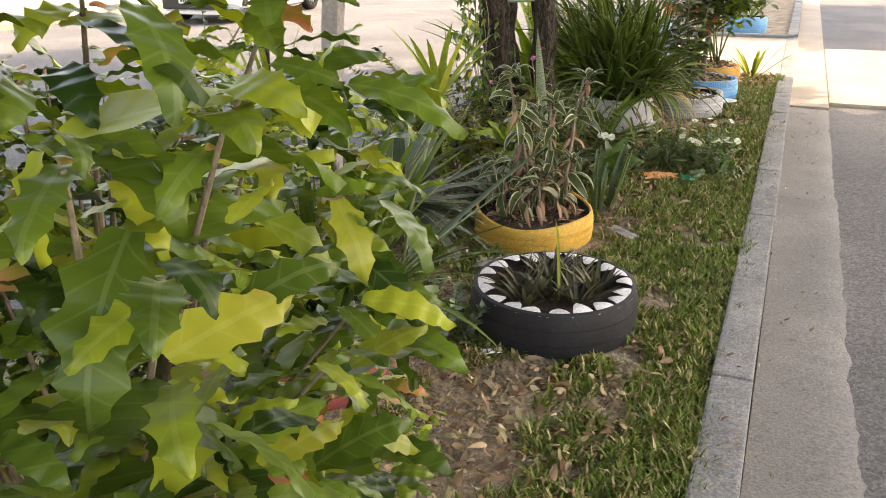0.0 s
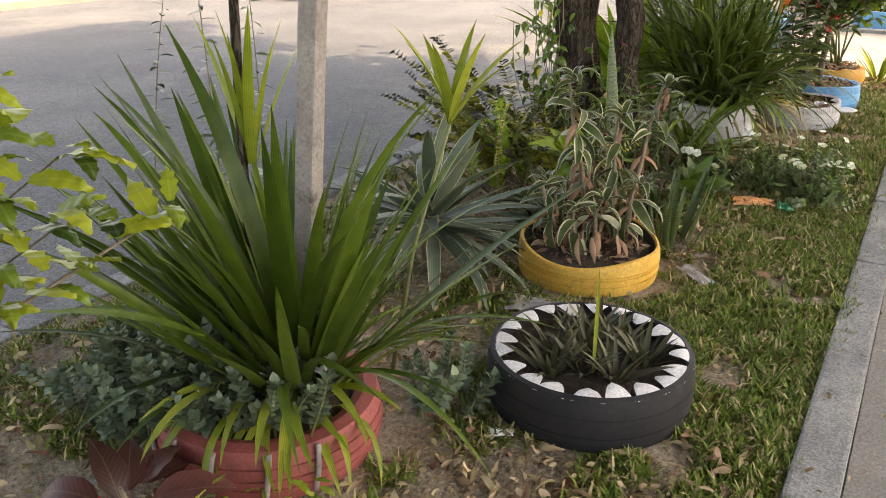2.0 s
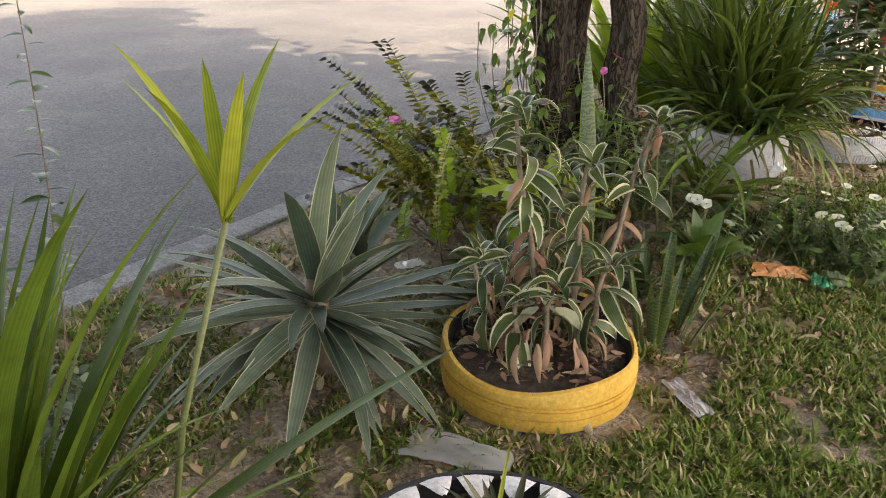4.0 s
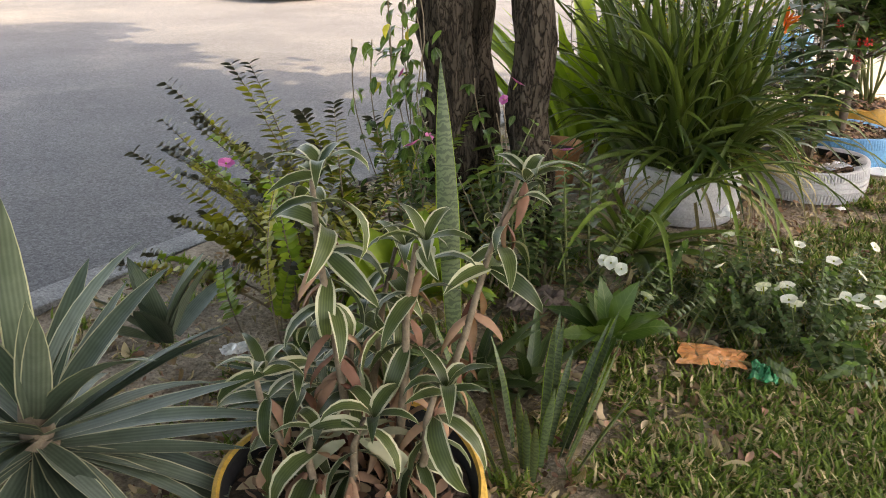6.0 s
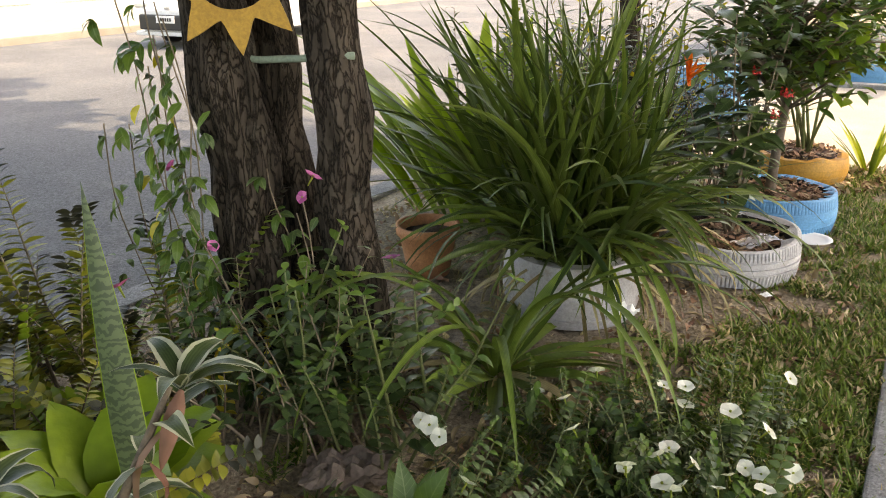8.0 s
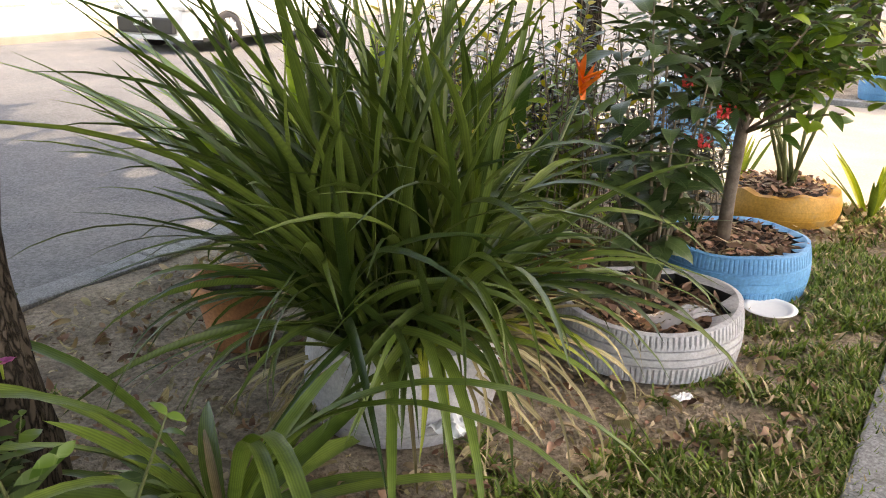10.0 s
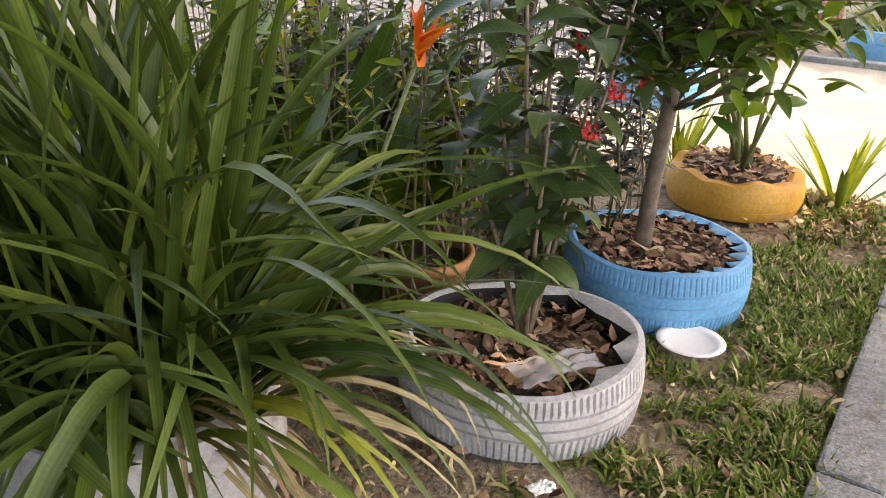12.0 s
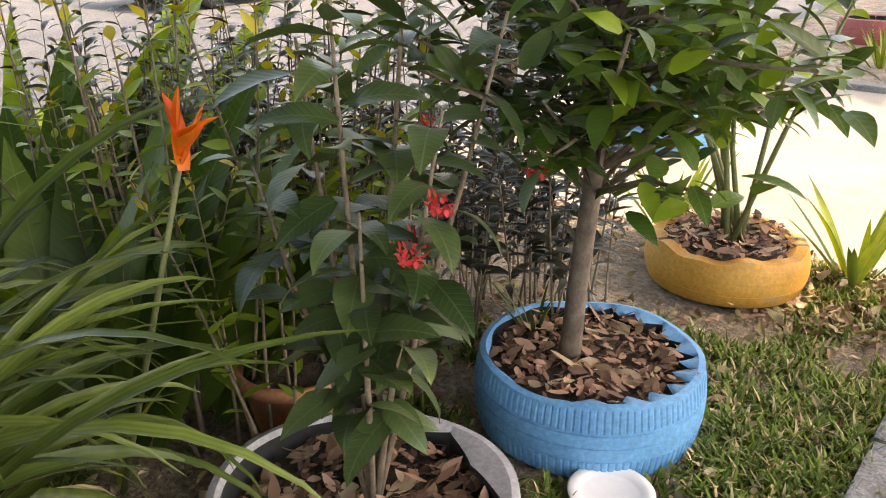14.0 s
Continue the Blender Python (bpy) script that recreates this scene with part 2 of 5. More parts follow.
M_MAROON = leaf_material("maroon_leaf", (0.035, 0.013, 0.014), (0.12, 0.04, 0.038), rough=0.4, through_light=0.15, veins=300, blot=((0.3, 0.14, 0.11), 12, 0.62))
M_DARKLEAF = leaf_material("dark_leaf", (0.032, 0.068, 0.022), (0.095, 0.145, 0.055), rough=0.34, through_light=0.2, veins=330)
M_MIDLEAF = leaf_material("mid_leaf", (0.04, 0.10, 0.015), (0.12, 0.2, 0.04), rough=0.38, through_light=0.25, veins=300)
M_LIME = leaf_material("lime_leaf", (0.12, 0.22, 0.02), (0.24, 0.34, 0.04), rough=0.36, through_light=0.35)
M_OLIVE = leaf_material("olive_leaf", (0.12, 0.14, 0.02), (0.36, 0.34, 0.05), rough=0.42, through_light=0.3)
M_YLEAF = leaf_material("yellow_leaf", (0.45, 0.36, 0.03), (0.6, 0.5, 0.06), rough=0.45, through_light=0.3)
M_PURPLE = leaf_material("purple_leaf", (0.025, 0.03, 0.02), (0.06, 0.06, 0.04), rough=0.4, through_light=0.1)
M_OYSTER = leaf_material("oyster_leaf", (0.045, 0.05, 0.03), (0.19, 0.18, 0.11), rough=0.5, through_light=0.08, streak=60)
M_SNAKE = banded_material("snake_leaf", (0.045, 0.072, 0.034), (0.09, 0.13, 0.058), 18)
M_WHITEFL = leaf_material("white_petal", (0.74, 0.75, 0.68), (0.84, 0.84, 0.8), rough=0.6, through_light=0.25)
M_PINKFL = leaf_material("pink_petal", (0.5, 0.08, 0.32), (0.68, 0.2, 0.48), rough=0.6, through_light=0.25)
M_REDFL = leaf_material("red_petal", (0.55, 0.035, 0.05), (0.75, 0.1, 0.1), rough=0.55, through_light=0.2)
M_ORANGEFL = leaf_material("orange_bract", (0.75, 0.1, 0.02), (0.85, 0.25, 0.03), rough=0.4, through_light=0.25)
M_SIGN = surface("sign_yellow", [(0.3, (0.36, 0.19, 0.02)), (0.7, (0.46, 0.26, 0.035))], 8, 90, 0.6, 0.2, 0.002)
M_CARP = plain("car_white", (0.78, 0.79, 0.8), 0.18, 0.0, 0.02)
M_BLACKPL = plain("black_plastic", (0.02, 0.02, 0.022), 0.45)
M_CHROME = plain("alloy", (0.6, 0.6, 0.62), 0.3, 0.9)
M_PLASTIC = surface("white_plastic", [(0.3, (0.74, 0.74, 0.74)), (0.7, (0.8, 0.8, 0.79))], 6, 40, 0.35, 0.04, 0.001, contrast=0.03)
M_WALLP = surface("pale_wall", [(0.3, (0.52, 0.56, 0.52)), (0.7, (0.63, 0.66, 0.63))], 0.8, 30, 0.9, 0.1, 0.004)
M_GREENP = surface("pale_green_panel", [(0.3, (0.42, 0.6, 0.52)), (0.7, (0.5, 0.68, 0.6))], 0.8, 30, 0.5, 0.1, 0.002)
M_ORANGEB = surface("orange_plastic", [(0.3, (0.7, 0.24, 0.08)), (0.6, (0.8, 0.36, 0.14)), (0.8, (0.75, 0.6, 0.5))], 18, 60, 0.4, 0.3, 0.003)
M_GREENB = plain("green_plastic", (0.02, 0.26, 0.11), 0.25)
M_GREYB = plain("grey_cloth", (0.42, 0.4, 0.41), 0.8)
M_BLUEPR = plain("blue_print", (0.04, 0.17, 0.38), 0.4)
M_SHEATH = surface("dry_sheath", [(0.3, (0.12, 0.09, 0.075)), (0.7, (0.24, 0.19, 0.16))], 8, 70, 0.9, 0.5, 0.004)
M_TWINE = plain("twine", (0.2, 0.26, 0.2), 0.8)


def film_material():
    m, n, l, p = nodes_of("clear_plastic_film")
    p.inputs["Base Color"].default_value = (0.62, 0.61, 0.63, 1)
    p.inputs["Roughness"].default_value = 0.18
    p.inputs["Alpha"].default_value = 0.42
    return m


M_FILM = film_material()
m_, n_, l_, p_ = nodes_of("car_glass")
p_.inputs["Base Color"].default_value, p_.inputs["Roughness"].default_value = (0.02, 0.025, 0.03, 1), 0.05
M_GLASS = m_


# ---- building helpers ----
def bm_mesh(name, bm, mats, smooth=False):
    me = bpy.data.meshes.new(name)
    bm.to_mesh(me)
    bm.free()
    for m in mats if isinstance(mats, (list, tuple)) else [mats]:
        me.materials.append(m)
    if smooth:
        me.polygons.foreach_set("use_smooth", [True] * len(me.polygons))
    return me


def py_mesh(name, verts, faces, mats, smooth=False, idx=None):
    me = bpy.data.meshes.new(name)
    me.from_pydata(verts, [], faces)
    for m in mats if isinstance(mats, (list, tuple)) else [mats]:
        me.materials.append(m)
    if idx is not None:
        me.polygons.foreach_set("material_index", idx)
    if smooth:
        me.polygons.foreach_set("use_smooth", [True] * len(me.polygons))
    me.update()
    return me


def child(name, me, parent, m=None, label=""):
    ob = new(name, me)
    ob.parent = parent
    if m is not None:
        ob.matrix_basis = m
    return tagged(ob, label)


def part(name, bm, material, parent, label="", smooth=False):
    return child(name, bm_mesh(name, bm, material, smooth), parent, None, label)


def thing(name, loc, label, category, group="", kind=""):
    ob = new(name)
    ob.location = loc
    ob.empty_display_size = 0.1
    return tagged(ob, label, category, group, kind)


def box(bm, x0, x1, y0, y1, z0, z1, bev=0.0):
    r = bmesh.ops.create_cube(bm, size=1.0, matrix=Matrix.Translation(((x0 + x1) / 2, (y0 + y1) / 2, (z0 + z1) / 2)) @ Matrix.Diagonal((x1 - x0, y1 - y0, z1 - z0, 1)))
    if bev:
        es = list({e for v in r["verts"] for e in v.link_edges})
        bmesh.ops.bevel(bm, geom=es, offset=bev, segments=2, affect="EDGES", profile=0.6)


def tube(points, radii, sides=7):
    """Verts and faces of a tapering tube along points, closed at its ends."""
    vs, fs = [], []
    pts = [Vector(p) for p in points]
    for i, p in enumerate(pts):
        d = (pts[min(i + 1, len(pts) - 1)] - pts[max(i - 1, 0)]).normalized()
        a = d.orthogonal().normalized() if abs(d.z) < 0.9 else Vector((1, 0, 0)).cross(d).normalized()
        b = d.cross(a)
        for k in range(sides):
            w = 2 * math.pi * k / sides
            vs.append(p + (a * math.cos(w) + b * math.sin(w)) * radii[i])
    for i in range(len(pts) - 1):
        for k in range(sides):
            j = (k + 1) % sides
            fs.append((i * sides + k, i * sides + j, (i + 1) * sides + j, (i + 1) * sides + k))
    fs.append(tuple(range(sides - 1, -1, -1)))
    fs.append(tuple(range((len(pts) - 1) * sides, len(pts) * sides)))
    return vs, fs


def tube_part(name, points, radii, mat, parent, sides=7, label=""):
    vs, fs = tube(points, radii, sides)
    return child(name, py_mesh(name, vs, fs, mat, True), parent, None, label)


def leaf_data(L, W, droop, fold=0.25, shape="strap", margin=0.0, seg=8, wave=0.0, twist=0.0, s0=0.0, curl=0.0):
    """Verts, faces and material indices of one leaf: base at the origin, growing up +z and bending towards +y."""
    cols = [-1, -1 + margin, 0, 1 - margin, 1] if margin else [-1, 0, 1]
    mats = [1, 0, 0, 1] if margin else [0, 0]
    vs, fs, idx = [], [], []
    y = z = 0.0
    for i in range(seg + 1):
        s = i / seg
        th = droop * s ** 1.4 + s0
        if i:
            y += math.sin(th) * L / seg
            z += math.cos(th) * L / seg
        if shape == "strap":
            w = min(1, 0.62 + s * 1.3) * max(0.0, 1 - s ** 3.2)
        elif shape == "sword":
            w = (0.55 + 0.9 * s) if s < 0.5 else (1.0 - ((s - 0.5) / 0.5) ** 2.0)
        elif shape == "ovate":
            w = math.sin(math.pi * min(1, max(0.0, s * 0.97 + 0.03)) ** 0.72) ** 0.9
        elif shape == "holly":
            w = math.sin(math.pi * min(1, s * 0.97 + 0.03) ** 0.8) ** 0.7 * (0.78 + 0.34 * abs(((s * 4.0) % 1.0) * 2 - 1) ** 1.6)
        else:
            w = math.sin(math.pi * min(1, s * 0.96 + 0.04)) ** 0.7
        w *= W / 2
        tw = twist * s
        for c in cols:
            up = fold * abs(c) * w + wave * W * math.sin(s * 25.1 + 0.6 * c) * abs(c) - curl * W * c * c * s
            dx = c * w * math.cos(tw)
            dn = up + c * w * math.sin(tw)
            vs.append((dx, y - math.cos(th) * dn, z + math.sin(th) * dn))
    n = len(cols)
    for i in range(seg):
        for c in range(n - 1):
            fs.append((i * n + c, i * n + c + 1, (i + 1) * n + c + 1, (i + 1) * n + c))
            idx.append(mats[c])
    return vs, fs, idx


def leaf_mesh(name, mats, *a, **k):
    vs, fs, idx = leaf_data(*a, **k)
    return py_mesh(name, vs, fs, mats, True, idx)


def aim(p, yaw, tilt, roll=0.0, s=1.0):
    """Pose of a leaf at p that leans tilt degrees from upright towards the compass angle yaw (0 = +y, 90 = -x)."""
    return Matrix.Translation(p) @ Euler((0, 0, radians(yaw))).to_matrix().to_4x4() @ Euler((-radians(tilt), 0, 0)).to_matrix().to_4x4() @ Euler((0, 0, radians(roll))).to_matrix().to_4x4() @ Matrix.Scale(s, 4)


class Bag:
    """Collects many small pieces for one joined mesh."""
    def __init__(self):
        self.v, self.f, self.i = [], [], []

    def add(self, data, m, idx=None):
        vs, fs = data[0], data[1]
        o = len(self.v)
        self.v += [m @ Vector(v) for v in vs]
        self.f += [tuple(a + o for a in f) for f in fs]
        self.i += list(data[2]) if idx is None and len(data) > 2 else [idx or 0] * len(fs)

    def mesh(self, name, mats, smooth=True):
        return py_mesh(name, self.v, self.f, mats, smooth, self.i)


def scatter(parent, name, items, rest="inner_leaves", keep=300):
    """Leaves (mesh, pose) as parts, the keep nearest the path one by one, the others joined into one part."""
    items = sorted(items, key=lambda it: -it[1].translation.x)
    for me, m in items[:keep]:
        child(name, me, parent, m)
    if len(items) > keep:
        mats, b = [], Bag()
        for me, m in items[keep:]:
            for mt in me.materials:
                if mt not in mats:
                    mats.append(mt)
            look_up = [mats.index(mt) for mt in me.materials]
            b.add(([v.co for v in me.vertices], [tuple(p.vertices) for p in me.polygons], [look_up[p.material_index] for p in me.polygons]), m)
        tagged(child(rest, b.mesh(rest, mats), parent), "", kind="stuff")


R = random.Random(7)
U = R.uniform


# ---- large structure ----
MED_W, MED_E, MED_N = -2.75, 0.06, 9.85      # the planted strip between the two lanes
bm = bmesh.new()
bmesh.ops.create_grid(bm, x_segments=2, y_segments=2, size=900)
ground = tagged(new("ground", bm_mesh("ground", bm, M_ASPHALT)), "grey worn asphalt lanes either side of the planted strip", "road", kind="structure")
ground.location = (0, 0, -0.14)


def height(x, y):
    return 0.018 * noise.noise((x * 1.3, y * 1.3, 0)) + 0.012 * noise.noise((x * 5, y * 5, 3)) - 0.01


def bed(name, y0, y1, label, cell=0.06):
    nx, ny = int((MED_E - MED_W) / cell), int((y1 - y0) / cell)
    vs = [(MED_W + (MED_E - MED_W) * i / nx, y0 + (y1 - y0) * j / ny, 0) for j in range(ny + 1) for i in range(nx + 1)]
    vs = [(x, y, height(x, y)) for x, y, z in vs]
    fs = [(j * (nx + 1) + i, j * (nx + 1) + i + 1, (j + 1) * (nx + 1) + i + 1, (j + 1) * (nx + 1) + i) for j in range(ny) for i in range(nx)]
    ob = tagged(new(name, py_mesh(name, vs, fs, M_SOIL, True)), label, "planting bed", kind="structure")
    return ob


bed("planting_bed", -5.0, MED_N, "dry soil bed with leaf litter between kerbs")
bed("planting_bed_far", 13.6, 28.0, "dry soil bed beyond the sandy crossing", 0.2)

bm = bmesh.new()
box(bm, MED_W - 0.12, 0.22, MED_N, 13.6, -0.14, -0.015, 0.01)
tagged(new("crossing_pavement", bm_mesh("crossing_pavement", bm, M_CROSS)), "pale sandy concrete walkway through the planted strip", "pavement", kind="structure")
# pale slab added on the lane: sun between tree shades, put into colour
bm = bmesh.new()
box(bm, 0.58, 9.0, 8.95, 13.15, -0.145, -0.095, 0.02)
tagged(new("raised_crossing", bm_mesh("raised_crossing", bm, M_CROSS)), "pale slab over the lane that paints in a sunlit band", "road", kind="structure")
gv = []
for j in range(344):
    y = -5 + j * 0.04
    edge = 0.58 + 0.035 * noise.noise((0, y * 0.7, 2)) + 0.02 * noise.noise((3, y * 5.3, 5)) + 0.016 * noise.noise((9, y * 19, 1))
    for u in (0, .15, .4, .7, .92, 1.0):
        x = 0.215 + (edge - 0.215) * u
        gv.append((x, y, (-0.141 if u == 1.0 else -0.119 - 0.012 * u + 0.006 * noise.noise((x * 9, y * 4, 8)))))
tagged(new("gutter", py_mesh("gutter", gv, [(j * 6 + i, j * 6 + i + 1, j * 6 + i + 7, j * 6 + i + 6) for j in range(343) for i in range(5)], M_GUTTER, True)), "sandy grey concrete gutter beside the kerb", "gutter", kind="structure")
bm = bmesh.new()
box(bm, 0.215, 0.58, 8.76, 28, -0.15, -0.108, 0.004)
tagged(new("gutter_far", bm_mesh("gutter_far", bm, M_CROSS)), "sandy concrete gutter along the far kerb", "gutter", kind="structure")
bm = bmesh.new()
box(bm, -24, -14.2, -20, 60, -0.16, 0.0, 0.02)
tagged(new("pavement_west", bm_mesh("pavement_west", bm, M_CROSS)), "sunlit pale concrete pavement across the road", "pavement", kind="structure")

# far street wall with pale green panels
wall = thing("wall_west", (-17.5, 10, 0), "pale street wall with light green panels", "wall", kind="structure")
bm = bmesh.new()
box(bm, -0.12, 0.12, -30, 40, 0, 2.6)
part("wall_body", bm, M_WALLP, wall)
for k in range(9):
    bm = bmesh.new()
    box(bm, 0.123, 0.15, -10 + k * 3.2, -7.4 + k * 3.2, 0.35, 2.3, 0.01)
    part("wall_panel", bm, M_GREENP, wall)

# kerbs, stone by stone
kerb_e = thing("kerb_east", (0, 0, 0), "weathered grey concrete kerb in metre-long blocks", "kerb", kind="structure")
kerb_w = thing("kerb_west", (0, 0, 0), "weathered concrete kerb along the shaded road", "kerb", kind="structure")
kerb_n = thing("kerb_north", (0, 0, 0), "concrete kerb closing the far bed", "kerb", kind="structure")


def kerb_stone(w, length):
    b = bmesh.new()
    box(b, 0, w, 0.004, length - 0.004, -0.16, 0.035, 0.012)
    for v in b.verts:
        v.co += Vector((noise.noise(v.co * 7) * 0.003, 0, noise.noise(v.co * 9) * 0.003))
    return bm_mesh("kerb_stone", b, M_KERB)


ks = [kerb_stone(0.15, 1.0) for _ in range(2)]
for k in range(-5, 26):
    y = k + 0.67
    low = .035 if 9.3 < y < 13.0 else 0.0
    child("kerb_stone", ks[k % 2], kerb_e, pose(0.062 + U(-.004, .004), y, U(-.006, .004) - low, 0, 0, U(-.25, .25)))
for k in range(-5, 10):
    child("kerb_stone", ks[k % 2], kerb_w, pose(MED_W - 0.15, k + 0.2, -0.02 + U(-.006, .004), 0, 0, U(-.3, .3)))
for k in range(3):
    child("kerb_stone", ks[k % 2], kerb_n, pose(MED_W + 0.1 + k * 0.93 + 0.95, 13.5, 0.0, 0, 0, 90))


# ---- painted tyre planters ----
def tyre_wall(Rad, H, mat_out, cut=lambda a: 0.0, grooves=(0.35, 0.62), blocks=0, top_in=0.05, taper=0.92, nth=200, depth=0.006, lip=lambda a: 0.0):
    """A tyre lying flat: grooved outer wall, a lip that leans inwards with a cut edge, and the hollow inside."""
    rows = []
    zs = [0.0, 0.03, 0.10, 0.2]
    for g in grooves:
        zs += [g - 0.022, g - 0.016, g + 0.016, g + 0.022]
    zs += [0.25, 0.4, 0.45, 0.6, 0.75, 0.8, 0.85, 0.9, 0.95, 0.98, 1.0]
    zs = sorted(set(round(z, 3) for z in zs))
    prof = []
    for z in zs:
        r = Rad * (taper + (1 - taper) * math.sin(math.pi * min(1, max(0, 0.12 + z * 0.76))))
        for g in grooves:
            if abs(z - g) <= 0.0165:
                r -= depth
        prof.append((r, z))
    vs, fs, idx = [], [], []
    for k in range(nth):
        a = 2 * math.pi * k / nth
        ca, sa = math.cos(a), math.sin(a)
        c = cut(a)
        for r, z in prof:
            rr = r
            if blocks and (z > 0.7 or z < 0.28) and 0.02 < z < 0.98 and k % 4 == 0:
                rr -= blocks
            zz = z * H if z < 0.75 else (0.75 * H + (z - 0.75) * 4 * (0.25 * H + c))
            vs.append((rr * ca, rr * sa, zz))
        zt = 0.75 * H + 0.25 * H + c
        for r, z in ((Rad * taper - top_in * 0.5, zt + 0.004), (Rad * taper - top_in - lip(a), zt - 0.006), (Rad * taper - top_in * 0.9 - lip(a), zt - 0.022), (Rad - 0.045, H * 0.55), (Rad - 0.045, 0.02)):
            vs.append((r * ca, r * sa, z))
    n = len(prof) + 5
    for k in range(nth):
        j = (k + 1) % nth
        for i in range(n - 1):
            fs.append((k * n + i, j * n + i, j * n + i + 1, k * n + i + 1))
            idx.append(0 if i < len(prof) + 1 else 1)
    return py_mesh("tyre_wall", vs, fs, [mat_out, M_INSIDE], False, idx)


def soil_disc(Rad, z):
    vs, fs = [(0, 0, z + 0.02)], []
    rings, nth = 7, 36
    for q in range(1, rings + 1):
        r = Rad * q / rings
        for k in range(nth):
            a = 2 * math.pi * k / nth
            vs.append((r * math.cos(a), r * math.sin(a), z + 0.02 * (1 - q / rings) + 0.015 * noise.noise((r * 20 * math.cos(a), r * 20 * math.sin(a), z))))
    for k in range(nth):
        fs.append((0, 1 + k, 1 + (k + 1) % nth))
        for q in range(rings - 1):
            a, b = 1 + q * nth, 1 + (q + 1) * nth
            fs.append((a + k, b + k, b + (k + 1) % nth, a + (k + 1) % nth))
    return py_mesh("soil", vs, fs, M_POTSOIL, True)


dead_meshes = [leaf_mesh("dead_leaf", [M_DEAD], L, L * U(.35, .6), U(-.6, .9), U(-.3, .5), "ovate", seg=5, wave=U(0, .06)) for L in (0.05, 0.06, 0.07, 0.085, 0.1, 0.11)]


mulch_bits = [leaf_data(L, L * .45, U(-.4, .9), U(-.2, .4), "ovate", seg=3) for L in (.025, .035, .04, .05, .06)]


def tyre(name, loc, Rad, H, mat, label, soil=0.7, rot=0.0, leaves=0, **kw):
    t = thing(name, loc, label, "tyre planter", "painted tyre planters")
    t.rotation_euler = (0, 0, rot)
    child("tyre_wall", tyre_wall(Rad, H, mat, **kw), t)
    child("soil", soil_disc(Rad - 0.04, H * soil), t)
    if leaves > 30:
        b = Bag()
        for _ in range(leaves * 4):
            a, r = U(0, 6.28), (Rad - 0.06) * math.sqrt(U(0, 1))
            b.add(R.choice(mulch_bits), aim((r * math.cos(a), r * math.sin(a), H * soil + U(.012, .04)), U(0, 360), U(60, 110), U(-40, 40), U(.5, 1.2)))
        tagged(child("leaf_mulch", b.mesh("leaf_mulch", M_MULCH), t), "", kind="stuff")
    for _ in range(leaves // 2):
        a, r = U(0, 6.28), (Rad - 0.07) * math.sqrt(U(0, 1))
        child("dead_leaf", R.choice(dead_meshes), t, aim((r * math.cos(a), r * math.sin(a), H * soil + U(.012, .035)), U(0, 360), U(65, 105), U(-40, 40), U(.4, .95)))
    return t


BLK = Vector((-0.635, 2.95, 0))
YEL = Vector((-1.035, 3.98, 0))
RED = Vector((-1.43, 2.20, 0))
WHT = Vector((-0.665, 7.60, 0))
BLU = Vector((-0.58, 8.37, 0))
YEL2 = Vector((-0.62, 9.48, 0))
WIR = Vector((-1.13, 6.80, 0))

black = tyre("tyre_planter", BLK, 0.358, 0.19, M_RUBBER, "black tyre with a scalloped white rim holding spiky plants", 0.72, grooves=(0.3, 0.66), top_in=0.02, taper=0.95, depth=0.004)
# white scallops cut from the upper wall
pv, pf = [], []
for i in range(9):
    u = i / 8
    half = 0.050 * max(0.0, 1 - u * 0.98) ** 0.6
    for c in (-1, -0.5, 0, 0.5, 1):
        pv.append((c * half, -u * 0.088, 0.012 * math.sin(u * 2.6) - 0.004 * c * c))
for i in range(8):
    for c in range(4):
        pf.append((i * 5 + c, i * 5 + c + 1, (i + 1) * 5 + c + 1, (i + 1) * 5 + c))
petal = py_mesh("scallop", pv, pf, M_PETALP, True)
for k in range(20):
    a = 2 * math.pi * (k + U(-.12, .12)) / 20
    child("scallop", petal, black, Matrix.Translation((0.345 * math.cos(a), 0.345 * math.sin(a), 0.188)) @ Euler((radians(U(-4, 8)), 0, a - math.pi / 2)).to_matrix().to_4x4() @ Matrix.Diagonal((U(.98, 1.1), U(.9, 1.1), 1, 1)))

tyre("tyre_planter", YEL, 0.33, 0.16, M_YELLOWP, "mustard yellow tyre with a low wavy cut rim", 0.74, grooves=(0.3, 0.5, 0.58), leaves=60,
     cut=lambda a: -0.022 * math.cos(a - math.radians(-70)) - 0.012 * math.sin(3 * a), top_in=0.012, taper=0.96)
red = tyre("tyre_planter", RED, 0.36, 0.175, M_REDP, "dull red tyre with faded pale bands", 0.85, grooves=(0.3, 0.5, 0.72), blocks=0, top_in=0.06)
for a in (-2.5, -2.1, -1.75, -1.35, -0.9, -0.5):
    b = Bag()
    pts = [((0.356 + 0.013 * math.sin(math.pi * s)) * math.cos(a + 0.05 * s), (0.356 + 0.013 * math.sin(math.pi * s)) * math.sin(a + 0.05 * s), 0.02 + 0.155 * s) for s in (0, .2, .4, .6, .8, 1)]
    b.add(tube(pts, [0.009] * 6, 5), Matrix.Identity(4))
    child("faded_band", b.mesh("faded_band", M_POST), red)
def teeth(a, n, centre, spread, deep):
    """Inward points of a hand-cut rim, over part of its round."""
    off = abs((a - centre + math.pi) % (2 * math.pi) - math.pi)
    saw = (a * n / (2 * math.pi) + .25 * math.sin(3 * a)) % 1.0
    return deep * max(0.0, 1 - (off / spread) ** 4) * (1 - abs(saw * 2 - 1)) ** .8


